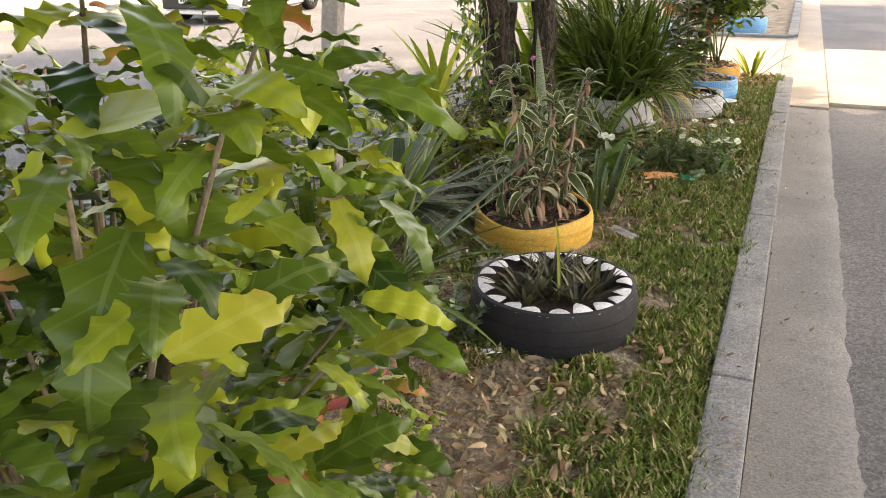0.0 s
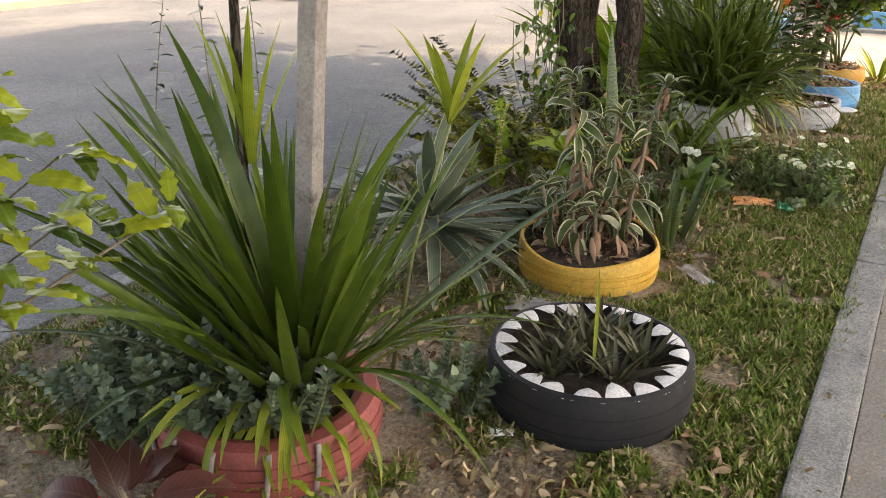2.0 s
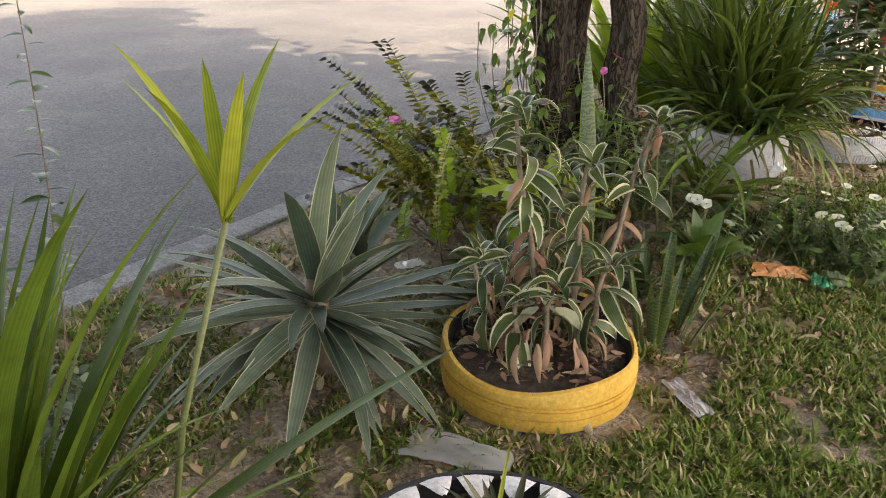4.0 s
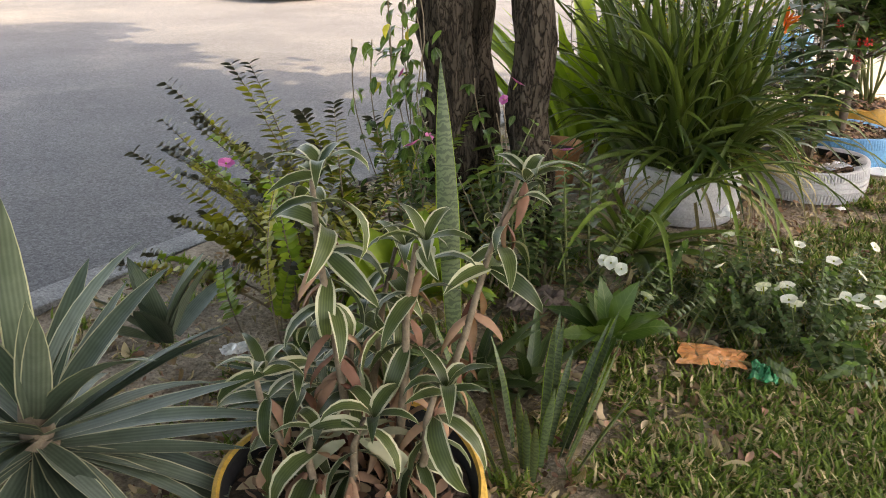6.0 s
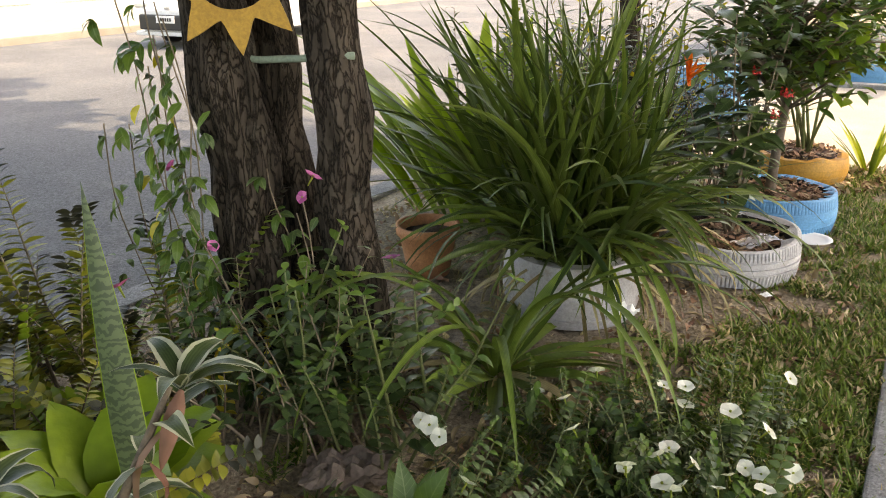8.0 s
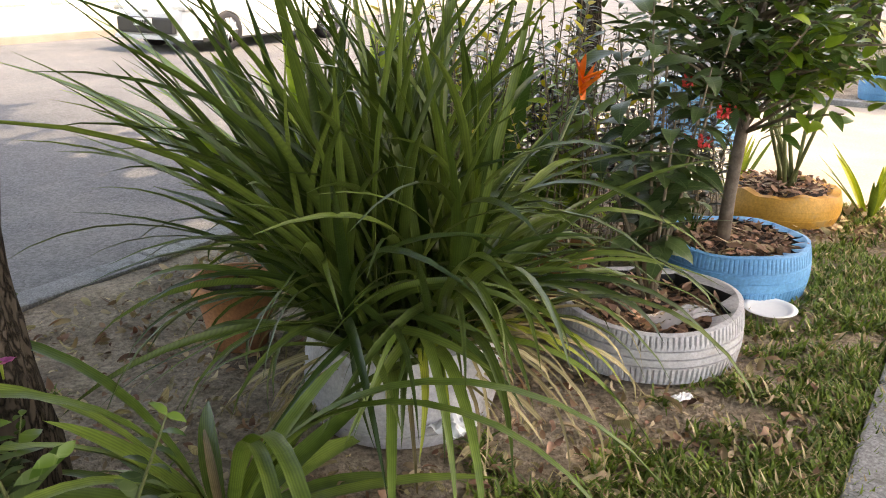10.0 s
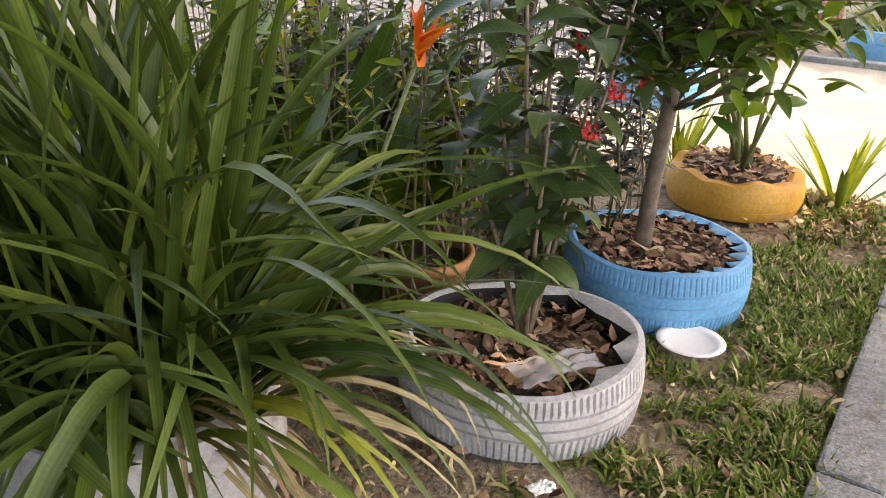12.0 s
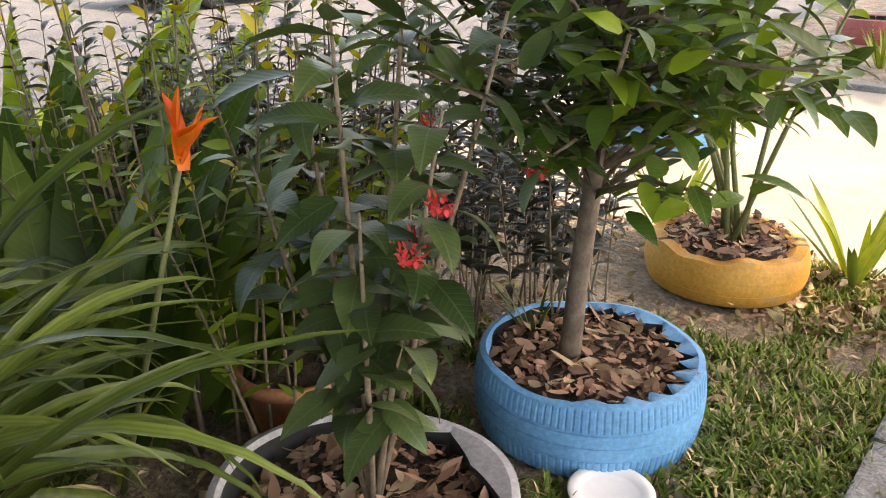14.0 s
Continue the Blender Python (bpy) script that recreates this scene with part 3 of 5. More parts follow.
tyre("tyre_planter", WHT, 0.32, 0.178, M_WHITEP, "white painted tyre filled with dead leaves and soil", 0.66, leaves=130, blocks=0.009, grooves=(0.34, 0.5, 0.66), depth=0.009, taper=0.95, nth=440,
     cut=lambda a: 0.012 * math.sin(2 * a + 0.5), top_in=0.022, lip=lambda a: teeth(a, 9, .7, 1.5, .05))
tyre("tyre_planter", BLU, 0.302, 0.195, M_BLUEP, "sky blue tyre with a zigzag cut rim and leaf mulch", 0.8, leaves=130, grooves=(0.3, 0.5, 0.68), depth=0.0035, blocks=0.003, taper=0.93, nth=420,
     cut=lambda a: .004 * math.sin(5 * a), top_in=0.016, lip=lambda a: teeth(a, 21, .5, 2.0, .045) + .006 * math.sin(9 * a))
tyre("tyre_planter", YEL2, 0.29, 0.155, M_YELLOWP2, "sunlit pale yellow tyre full of dry leaves", 0.93, leaves=100, grooves=(0.3,), depth=0.002, taper=0.9, cut=lambda a: 0.008 * math.sin(5 * a) + .005 * math.sin(11 * a), top_in=0.05)
tyre("tyre_planter", WIR, 0.29, 0.26, M_WHITEP, "white painted tyre almost hidden under long leaves", 0.85, leaves=20, grooves=(0.18,), taper=0.86, top_in=0.05)
tyre("tyre_planter", (-0.58, 14.1, 0), 0.32, 0.24, M_BLUEP, "bright blue tyre planter on the far bed", 0.8, leaves=20, grooves=(0.3, 0.6))
t2 = tyre("tyre_planter", (-1.62, 11.25, -0.02), 0.33, 0.22, M_BLUEP, "blue painted tyre at the foot of a stack", 0.6, grooves=(0.3, 0.6))
tyre("tyre_planter", (-1.63, 11.27, 0.2), 0.31, 0.22, M_BLUEP, "blue painted tyre resting on another tyre", 0.6, grooves=(0.3, 0.6))
tyre("tyre_planter", (-1.6, 16.2, 0), 0.34, 0.24, M_REDP, "faded reddish tyre planter far along the bed", 0.8, leaves=10, grooves=(0.3, 0.6))


# ---- plants ----
def clump(name, loc, label, category, meshes, n, tilt, spread=0.05, yaws=(0, 360), scale=(0.8, 1.1), leaf="leaf", group="", rise=0.0):
    """A rosette or clump: n leaves from one foot."""
    p = thing(name, loc, label, category, group)
    for k in range(n):
        u = math.sqrt(U(0, 1))
        yaw = U(*yaws)
        tl = tilt[0] + (tilt[1] - tilt[0]) * u
        r = spread * u
        q = (-r * math.sin(radians(yaw)), r * math.cos(radians(yaw)), rise * (1 - u))
        child(leaf, R.choice(meshes), p, aim(q, yaw, tl, U(-25, 25), U(*scale)))
    return p


def more(p, meshes, n, tilt, spread, yaws, scale=(0.8, 1.1), leaf="leaf", z=0.0):
    for k in range(n):
        yaw = U(*yaws)
        r = spread * U(0.2, 1)
        child(leaf, R.choice(meshes), p, aim((-r * math.sin(radians(yaw)), r * math.cos(radians(yaw)), z), yaw, U(*tilt), U(-30, 30), U(*scale)))


# long-leaved clump in the red tyre
iris_a = [leaf_mesh("strap_leaf", [M_IRIS], U(.86, 1.14), U(.046, .064), U(.05, .6), .35, "strap", seg=10, twist=U(-.5, .5)) for _ in range(12)]
iris_y = [leaf_mesh("strap_leaf", [M_YOUNG], U(.34, .5), U(.034, .045), U(1.1, 1.9), .3, "strap", seg=9, twist=U(-.3, .3)) for _ in range(5)]
iris_arch = [leaf_mesh("strap_leaf", [M_IRIS], U(.8, 1.0), U(.03, .042), U(1.0, 1.5), .35, "strap", seg=12, twist=U(-.4, .4)) for _ in range(5)]
iris1 = clump("iris_plant", (-1.40, 2.30, 0.13), "tall green sword-leaved plant growing in the red tyre", "plant", iris_a, 120, (2, 42), 0.13, scale=(.72, 1.1), leaf="strap_leaf")
more(iris1, iris_arch, 16, (25, 50), 0.08, (0, 360), (.7, 1.0), "strap_leaf")
more(iris1, iris_y, 14, (40, 70), 0.2, (-205, -95), (.8, 1.1), "strap_leaf")
more(iris1, iris_arch, 3, (40, 52), 0.08, (-80, -60), (.85, .95), "strap_leaf")
more(iris1, iris_y, 5, (50, 75), 0.12, (60, 170), (.9, 1.2), "strap_leaf")

more(iris1, iris_y, 9, (45, 75), 0.22, (-205, -110), (.9, 1.15), "strap_leaf", z=.08)
for ob in iris1.children:
    d = ob.matrix_basis.to_3x3() @ Vector((0, 0, 1))
    if d.y > .3 and d.x > -.25:
        ob.matrix_basis = ob.matrix_basis @ Matrix.Scale(.74, 4)
# spiky plants in the black tyre
oy = [leaf_mesh("oyster_leaf", [M_OYSTER], U(.12, .19), U(.017, .024), U(.1, .6), .4, "strap", seg=5) for _ in range(8)]
for k in range(9):
    a, r = 2.4 * k, 0.065 * math.sqrt(k)
    clump("oyster_plant", BLK + Vector((r * math.cos(a), r * math.sin(a), 0.13)), "dark narrow-leaved plant in the scalloped tyre", "plant", oy, 22, (2, 45), 0.03, leaf="oyster_leaf", group="plants in the black tyre")
st = thing("dry_stalk", BLK + Vector((0.05, -0.1, 0.15)), "pale yellow bent stalk among the spiky plants", "stalk")
child("stalk", leaf_mesh("stalk", [M_YOUNG], 0.42, 0.014, 1.2, .3, "strap", seg=8), st, aim((0, 0, 0), 20, 15))

# variegated agave
ag = [leaf_mesh("agave_leaf", [M_AGAVE, M_CREAM], U(.38, .5), U(.05, .066), U(-.05, .6), .3, "strap", margin=.10, seg=7) for _ in range(8)]
agave = clump("agave_plant", (-1.67, 3.60, 0.2), "grey-green agave rosette with cream leaf edges", "plant", ag, 76, (3, 104), 0.05, scale=(1.0, 1.38), leaf="agave_leaf", rise=0.14)
tube_part("stem", [(0, 0, -0.2), (0, 0, 0.0), (0, 0, 0.15)], [0.05, 0.05, 0.03], M_TWIG, agave)
clump("agave_plant", (-2.03, 4.26, 0.1), "older agave with broad cut grey-green leaves", "plant", [leaf_mesh("agave_leaf", [M_AGAVE], .32, .085, U(.1, .4), .3, "strap", seg=6) for _ in range(4)], 12, (5, 50), 0.04, leaf="agave_leaf")
clump("agave_plant", (-1.35, 4.25, 0.06), "grey-green agave behind the yellow tyre", "plant", ag, 30, (10, 85), 0.04, scale=(.6, .9), leaf="agave_leaf", rise=0.08)

# variegated dracaena canes in the yellow tyre
dr = [leaf_mesh("cane_leaf", [M_DRAC, M_CREAM], U(.16, .22), U(.044, .06), U(.9, 2.3), .3, "ovate", margin=mg, seg=7, wave=.02, twist=U(-.5, .5)) for mg in (.14, .17, .2, .2, .24, .28, .34, .42)]
drd = [leaf_mesh("withered_cane_leaf", [M_WITHER], U(.11, .17), U(.02, .034), U(.8, 2.2), -.6, "ovate", seg=6, wave=.05) for _ in range(4)]
dracaena = thing("dracaena_plant", (YEL.x, YEL.y, 0.1), "variegated cane plant with cream-edged drooping leaves in the yellow tyre", "plant")


def cane(foot, top, dead_to=0.35, whorl=0.06, n=4):
    foot, top = Vector(foot), Vector(top)
    pts = [foot.lerp(top, s) + Vector((0.02 * math.sin(5 * s), 0.015 * math.cos(4 * s), 0)) for s in (0, .25, .5, .75, 1)]
    tube_part("cane", pts, [.012, .011, .01, .009, .006], M_TWIG, dracaena, 6)
    dead_to += .16
    length = (top - foot).length
    k = 0
    s = 0.22
    while s < 1.0:
        q = foot.lerp(top, s)
        for j in range(n):
            yaw = k * 137.5 + U(-20, 20)
            if s < dead_to or U(0, 1) < .22:
                if j % 4:
                    child("withered_cane_leaf", R.choice(drd), dracaena, aim(q, yaw, U(80, 140), U(-30, 30), U(.8, 1.1)))
            else:
                child("cane_leaf", R.choice(dr), dracaena, aim(q, yaw, 100 - 45 * max(0, (s - .65) / .35) + U(-24, 24), U(-35, 35), U(.62, 1.12) * (1.0 if s < .93 else .75)))
            k += 1
        s += whorl / length
    for j in range(5):
        child("cane_leaf", R.choice(dr), dracaena, aim(top, j * 72, U(25, 50), 0, U(.6, .8)))


o = Vector((YEL.x, YEL.y, 0.1))
cane((-0.02, 0.0, 0), Vector((-1.215, 4.12, 0.86)) - o, 0.3)
cane((0.05, 0.05, 0), Vector((-1.01, 4.25, 0.68)) - o, 0.35)
cane((0.08, 0.06, 0), Vector((-0.90, 4.55, 0.78)) - o, 0.5)
cane((0.0, -0.08, 0), Vector((-0.98, 4.0, 0.34)) - o, 0.2)
cane((-0.08, 0.05, 0), Vector((-1.16, 4.2, 0.5)) - o, 0.3)
cane((-0.05, -0.12, 0), Vector((-1.08, 3.93, 0.3)) - o, 0.1)
cane((0.12, 0.03, 0), Vector((-0.86, 4.12, 0.4)) - o, 0.2)
cane((-0.1, 0.1, 0), Vector((-1.12, 4.32, 0.62)) - o, 0.3)
cane((-0.15, -0.06, 0), Vector((-1.24, 3.92, 0.42)) - o, 0.2)
more(dracaena, drd, 26, (85, 150), .2, (0, 360), leaf="withered_cane_leaf", z=.12)
cane((-0.12, -0.03, 0), Vector((-1.22, 4.03, 0.36)) - o, 0.2)

# snake plants
sn = [leaf_mesh("snake_leaf", [M_SNAKE, M_LIME], L, U(.032, .045), U(-.1, .3), .5, "sword", margin=.1, seg=7, twist=U(-.5, .5)) for L in (.3, .36, .42, .47)]
more(dracaena, [leaf_mesh("pale_cane_leaf", [M_CREAM], U(.13, .17), .045, U(.9, 1.6), .2, "ovate", seg=6) for _ in range(3)], 12, (60, 120), .05, (0, 360), leaf="pale_cane_leaf", z=.17)
for k, q in enumerate(((-1.46, 4.32, 0), (-1.30, 4.5, 0), (-1.12, 4.72, 0), (-1.55, 4.6, 0), (-0.98, 4.8, 0))):
    clump("bromeliad_plant", q, "dark strap-leaved plant in the shade of the canes", "plant", [leaf_mesh("dark_leaf", [M_DARKLEAF], U(.24, .34), U(.035, .05), U(.3, 1.0), .4, "strap", seg=7) for _ in range(4)], 20, (5, 62), .06, leaf="dark_leaf", group="dark plants under the canes")
clump("snake_plant", (-0.80, 4.50, 0.0), "cluster of upright banded snake plant leaves", "plant", sn, 26, (1, 24), 0.14, leaf="snake_leaf", scale=(.75, 1.05))
tall = thing("snake_plant", (-1.13, 4.62, 0.05), "tall single banded snake plant leaf", "plant")
child("snake_leaf", leaf_mesh("snake_leaf", [M_SNAKE, M_LIME], 1.0, .068, -.05, .4, "sword", margin=.06, seg=10, twist=.3), tall, aim((0, 0, 0), 70, 6, 160))
child("snake_leaf", R.choice(sn), tall, aim((0.03, 0.02, 0), 200, 14, 20))
# soft lime leaves behind the canes, glossy dark one beside the litter
lim = [leaf_mesh("broad_leaf", [M_LIME], U(.26, .34), U(.14, .17), U(.4, 1.0), .2, "ovate", seg=7, wave=.04) for _ in range(4)]
clump("broadleaf_plant", (-1.36, 4.68, 0.28), "lime green broad-leaved plant behind the canes", "plant", lim, 18, (10, 70), 0.06, leaf="broad_leaf")
dk = [leaf_mesh("broad_leaf", [M_MIDLEAF], U(.15, .2), U(.07, .085), U(.3, .8), .2, "ovate", seg=7, wave=.03) for _ in range(4)]
g = clump("broadleaf_plant", (-0.83, 5.08, 0.12), "small glossy green broad-leaved plant", "plant", dk, 15, (10, 75), 0.03, leaf="broad_leaf", scale=(1.0, 1.35))
tube_part("stem", [(0, 0, -0.13), (0.01, 0, -0.05), (0, 0, 0.03)], [.008, .008, .006], M_STEM, g, 5)

# grey succulents round the red tyre
sleaf = leaf_data(.036, .027, .5, .15, "ovate", seg=3)


def succulent_stem(hh):
    b = Bag()
    b.add(tube([(0, 0, 0), (0.01, 0, hh * .5), (0, 0, hh)], [.004, .004, .003], 4), Matrix.Identity(4), 1)
    k, z = 0, hh * .25
    while z < hh:
        for j in range(3):
            b.add(sleaf, aim((0, 0, z), k * 100 + U(-15, 15), 75 - 45 * z / hh, 0, U(.8, 1.25)))
            k += 1
        z += 0.016
    return b.mesh("succulent_stem", [M_SUCC, M_STEM])


ss = [succulent_stem(h) for h in (.12, .15, .18, .21, .24)]


def succulents(loc, n, spread, label, zs=0.0):
    p = thing("succulent_plant", loc, label, "plant", "grey succulents")
    for k in range(n):
        a, r = U(0, 6.28), math.sqrt(U(0, 1))
        child("succulent_stem", R.choice(ss), p, aim((spread[0] * r * math.cos(a), spread[1] * r * math.sin(a), zs), U(0, 360), U(2, 40), 0, U(.8, 1.2)))


succulents((-1.86, 2.12, 0.04), 110, (.28, .3), "mat of grey-green round-leaved succulents beside the red tyre")
succulents((-2.02, 2.52, 0.02), 100, (.32, .34), "taller grey-green succulents behind the red tyre")
succulents((-1.55, 2.06, 0.15), 56, (.26, .14), "grey-green succulents spilling over the red tyre rim")
succulents((-1.02, 2.62, 0.0), 8, (.12, .14), "few grey-green succulents by the red tyre")

succulents((-1.63, 2.18, 0.16), 44, (.13, .2), "grey-green succulents filling the red tyre")
succulents((-1.66, 1.96, 0.13), 60, (.2, .1), "grey-green succulents hanging over the front of the red tyre")
succulents((-1.33, 2.10, 0.16), 40, (.2, .12), "grey-green succulents at the foot of the post")
# maroon foliage and yellow-green seedlings in front of the red tyre
mr = [leaf_mesh("maroon_leaf", [M_MAROON], U(.15, .21), U(.08, .105), U(.5, 1.2), .3, "ovate", seg=7, wave=.03) for _ in range(5)]
mp = clump("copperleaf_plant", (-1.40, 1.60, 0.16), "low plant with dark maroon veined leaves", "plant", mr, 20, (20, 100), 0.12, leaf="maroon_leaf")
tube_part("stem", [(0, 0, -0.17), (0, 0.01, 0), (0, 0, 0.05)], [.01, .009, .006], M_TWIG, mp, 5)

# big shrub with wavy, toothed leaves
def toothed(L, m):
    return leaf_mesh("toothed_leaf", [m], L, L * U(.36, .43), U(.2, 1.2), .25, "holly", seg=24, wave=U(.03, .06), curl=.25, twist=U(-.3, .3))


hol = [toothed(L, m) for L in (.05, .06, .072) for m in (M_HOLLY, M_HOLLY, M_HOLLYY, M_HOLLYY)]
hbig = [toothed(L, M_HOLLY) for L in (.065, .075, .085, .095, .07, .08, .09)] + [toothed(.075, M_HOLLYY)]
hflush = [toothed(L, M_HOLLYO) for L in (.06, .07, .08)]
spr = [toothed(L, m) for L in (.065, .075, .085) for m in (M_HOLLYY, M_HOLLYY, M_HOLLYY, M_HOLLY)]
shrub = thing("shrub", (-0.56, 0.45, 0), "dense shrub with wavy toothed yellow-green leaves", "shrub")


def clipped(q):
    """Whether a leaf lies outside the shrub's trimmed outline beside the path."""
    x, y = q.x - .56, q.y + .45
    return x > -.05 or x + .4515 * y > .07 or x + .68 * y > .165 or x + .821 * y > .265 or x + 1.57 * y > .60


items = []
for k in range(190):
    a = U(0, 6.28)
    ztop = U(.3, 1.44 if math.sin(a) > .1 else 1.64)
    reach = U(.35, .66)
    tip = Vector((reach * math.cos(a), reach * .9 * math.sin(a) - .04, ztop))
    while clipped(tip):
        tip = Vector((tip.x - .03, tip.y - .03, tip.z))
    mid = Vector((tip.x * .4, tip.y * .4, ztop * .7))
    pts = [Vector((U(-.05, .05), U(-.05, .05), 0)), mid * .6, mid, mid.lerp(tip, .5) + Vector((0, 0, .04)), tip]
    tube_part("branch", pts, [.008, .007, .005, .0035, .0015], M_TWIG, shrub, 5)
    out = math.degrees(math.atan2(-tip.x, tip.y))
    sunny = U(0, 1)
    for j in range(13):
        s = j / 12
        q = mid.lerp(tip, .25 + .78 * s) + Vector((0, 0, .04 * math.sin(3 * s)))
        if clipped(q):
            continue
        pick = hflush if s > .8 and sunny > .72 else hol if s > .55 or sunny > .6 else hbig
        items.append((R.choice(pick), aim(q, out + ((62 if j % 2 else -62) if s < .9 else 0) + U(-25, 25), U(58, 100), U(-25, 25), U(.8, 1.15))))
for k in range(7600):
    a = U(0, 6.28)
    rr = U(.3, 1.0) ** .6
    q = Vector((.62 * rr * math.cos(a), .60 * rr * math.sin(a) - .06, 0))
    q.z = U(.15, 1.62 - .42 * max(0, q.y + .25))
    if clipped(q):
        continue
    # high path-side leaves take yellower tones: brighter light put into leaf colour
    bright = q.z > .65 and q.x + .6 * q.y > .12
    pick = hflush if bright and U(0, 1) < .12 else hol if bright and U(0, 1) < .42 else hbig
    items.append((R.choice(pick), aim(q, U(-150, 30) if U(0, 1) < .6 else U(0, 360), U(50, 120), U(-40, 40), U(.75, 1.15))))
for base, tip, m in (((-.10, .05, 1.52), (-.035, .18, 1.535), M_HOLLYY), ((-.142, .073, 1.508), (-.14, .049, 1.453), M_HOLLYY), ((-.15, .05, 1.36), (-.09, .165, 1.325), M_HOLLY),
                     ((-.085, .24, 1.30), (-.03, .335, 1.31), M_HOLLY), ((-.12, .10, 1.46), (-.10, .02, 1.38), M_HOLLY), ((-.16, .12, 1.44), (-.11, .2, 1.40), M_HOLLY)):
    base, tip = Vector(base), Vector(tip)
    d = tip - base
    items.append((toothed(d.length, m), aim(base - Vector((-.56, .45, 0)), math.degrees(math.atan2(-d.x, d.y)), math.degrees(math.acos(d.z / d.length)) - 15, U(-15, 15))))
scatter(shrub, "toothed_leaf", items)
# low bright sprays at its foot
foot = thing("shrub", (-0.92, 1.56, 0), "low sprays of bright yellow-green toothed leaves", "shrub")
for k in range(18):
    a = U(0, 6.28)
    tip = Vector((.3 * math.cos(a), .28 * math.sin(a), U(.12, .34)))
    tube_part("branch", [(0, 0, 0), tip * .5 + Vector((0, 0, .06)), tip], [.006, .005, .002], M_STEM, foot, 5)
    for j in range(9):
        q = tip * (.3 + .7 * j / 8) + Vector((0, 0, .05))
        child("toothed_leaf", spr[(k + j) % 12], foot, aim(q, math.degrees(math.atan2(-tip.x, tip.y)) + (70 if j % 2 else -70) + U(-30, 30), U(50, 95), U(-30, 30), U(.6, .95)))
# one overhanging spray near the path
spray = thing("shrub", (-0.70, 0.48, 0), "arching shrub branch with bright wavy leaves", "shrub")
for tip in (Vector((.15, .66, 1.26)), Vector((.20, .46, 1.40)), Vector((.05, .62, 1.33)), Vector((.02, .50, 1.46)), Vector((-.18, .66, 1.38)), Vector((.12, .56, 1.28))):
    pts = [Vector((0, 0, 0)), Vector((-.05, .06, .75)), tip.lerp(Vector((-.05, .06, .9)), .5) + Vector((0, 0, .06)), tip]
    tube_part("branch", pts, [.006, .005, .003, .0015], M_TWIG, spray, 5)
    out = math.degrees(math.atan2(-tip.x, tip.y))
    for j in range(26):
        w = .1 + .95 * j / 25
        q = (pts[2].lerp(pts[3], w) if j else pts[3].copy()) + Vector((U(-.015, .015), U(-.015, .015), U(-.01, .02)))
        child("toothed_leaf", R.choice(spr), spray, aim(q, out + (75 if j % 2 else -75) + U(-35, 35), U(45, 95), U(-35, 35), U(.7, 1.05)))


# stems with paired small leaves (crape shrub)
def sprig(Ls, n, leafL, leafW, bend, mats, tilt=65, tipcol=1, pair=True, leaf_droop=.3):
    b = Bag()
    pts, th, y, z = [], 0.0, 0.0, 0.0
    for i in range(9):
        pts.append(Vector((0, y, z)))
        th = bend * (i / 8)
        y += math.sin(th) * Ls / 8
        z += math.cos(th) * Ls / 8
    b.add(tube(pts, [.0055 * (1 - .75 * i / 8) for i in range(9)], 4), Matrix.Identity(4), 0)
    ld = leaf_data(leafL, leafW, leaf_droop, .2, "ovate", seg=4)
    for k in range(n):
        s = .3 + .7 * k / (n - 1)
        f = s * 8
        i = min(7, int(f))
        q = pts[i].lerp(pts[i + 1], f - i)
        for sd in ((0, 180) if pair else (k * 137.5,)):
            b.add(ld, aim(q, 90 + sd + U(-15, 15) if pair else sd, tilt + U(-12, 12), U(-20, 20), U(.8, 1.15) * (1.1 - .5 * s)), 2 if s > .9 and tipcol else 1)
    return b


def sprig_mesh(name, mats, *a, **k):
    return sprig(*a, mats, **k).mesh(name, mats)


cr = [sprig_mesh("sprig", [M_TWIG, m, M_PURPLE], L, 26, .068, .042, .6) for L in (.55, .7, .85) for m in (M_OLIVE, M_LIME, M_OLIVE)]
crape = thing("flowering_shrub", (-1.85, 5.02, 0.0), "loose shrub of arching leafy shoots with dark tips", "shrub")
for k in range(64):
    r, yaw = U(0, .34), U(0, 360)
    q = (-r * math.sin(radians(yaw)), r * math.cos(radians(yaw)), 0)
    if k % 3:
        child("sprig", R.choice(cr), crape, aim(q, U(40, 150), U(18, 56), U(-20, 20), U(.9, 1.25)))
    else:
        child("sprig", R.choice(cr), crape, aim(q, U(0, 360), U(6, 45), U(-30, 30), U(.65, 1.0)))
crape2 = thing("flowering_shrub", (-1.75, 4.75, 0.0), "low leafy shoots behind the cane plant", "shrub")
for k in range(18):
    child("sprig", R.choice(cr), crape2, aim((U(-.2, .2), U(-.25, .25), 0), U(0, 360), U(5, 50), U(0, 360), U(.6, .9)))
crape3 = thing("flowering_shrub", (-1.62, 5.45, 0.0), "leafy shoots with yellowed leaves at the tree foot", "shrub")
crm = [sprig_mesh("sprig", [M_TWIG, m, M_MIDLEAF], L, 15, .08, .03, .4, pair=False, leaf_droop=.7) for L in (.5, .65) for m in (M_DARKLEAF, M_MIDLEAF, M_DARKLEAF)] + [sprig_mesh("sprig", [M_TWIG, M_YLEAF, M_OLIVE], .4, 9, .05, .03, .3)]
for k in range(44):
    child("sprig", R.choice(crm), crape3, aim((U(-.35, .35), U(-.2, .15), 0), U(0, 360), U(3, 35), U(0, 360), U(.7, 1.15)))


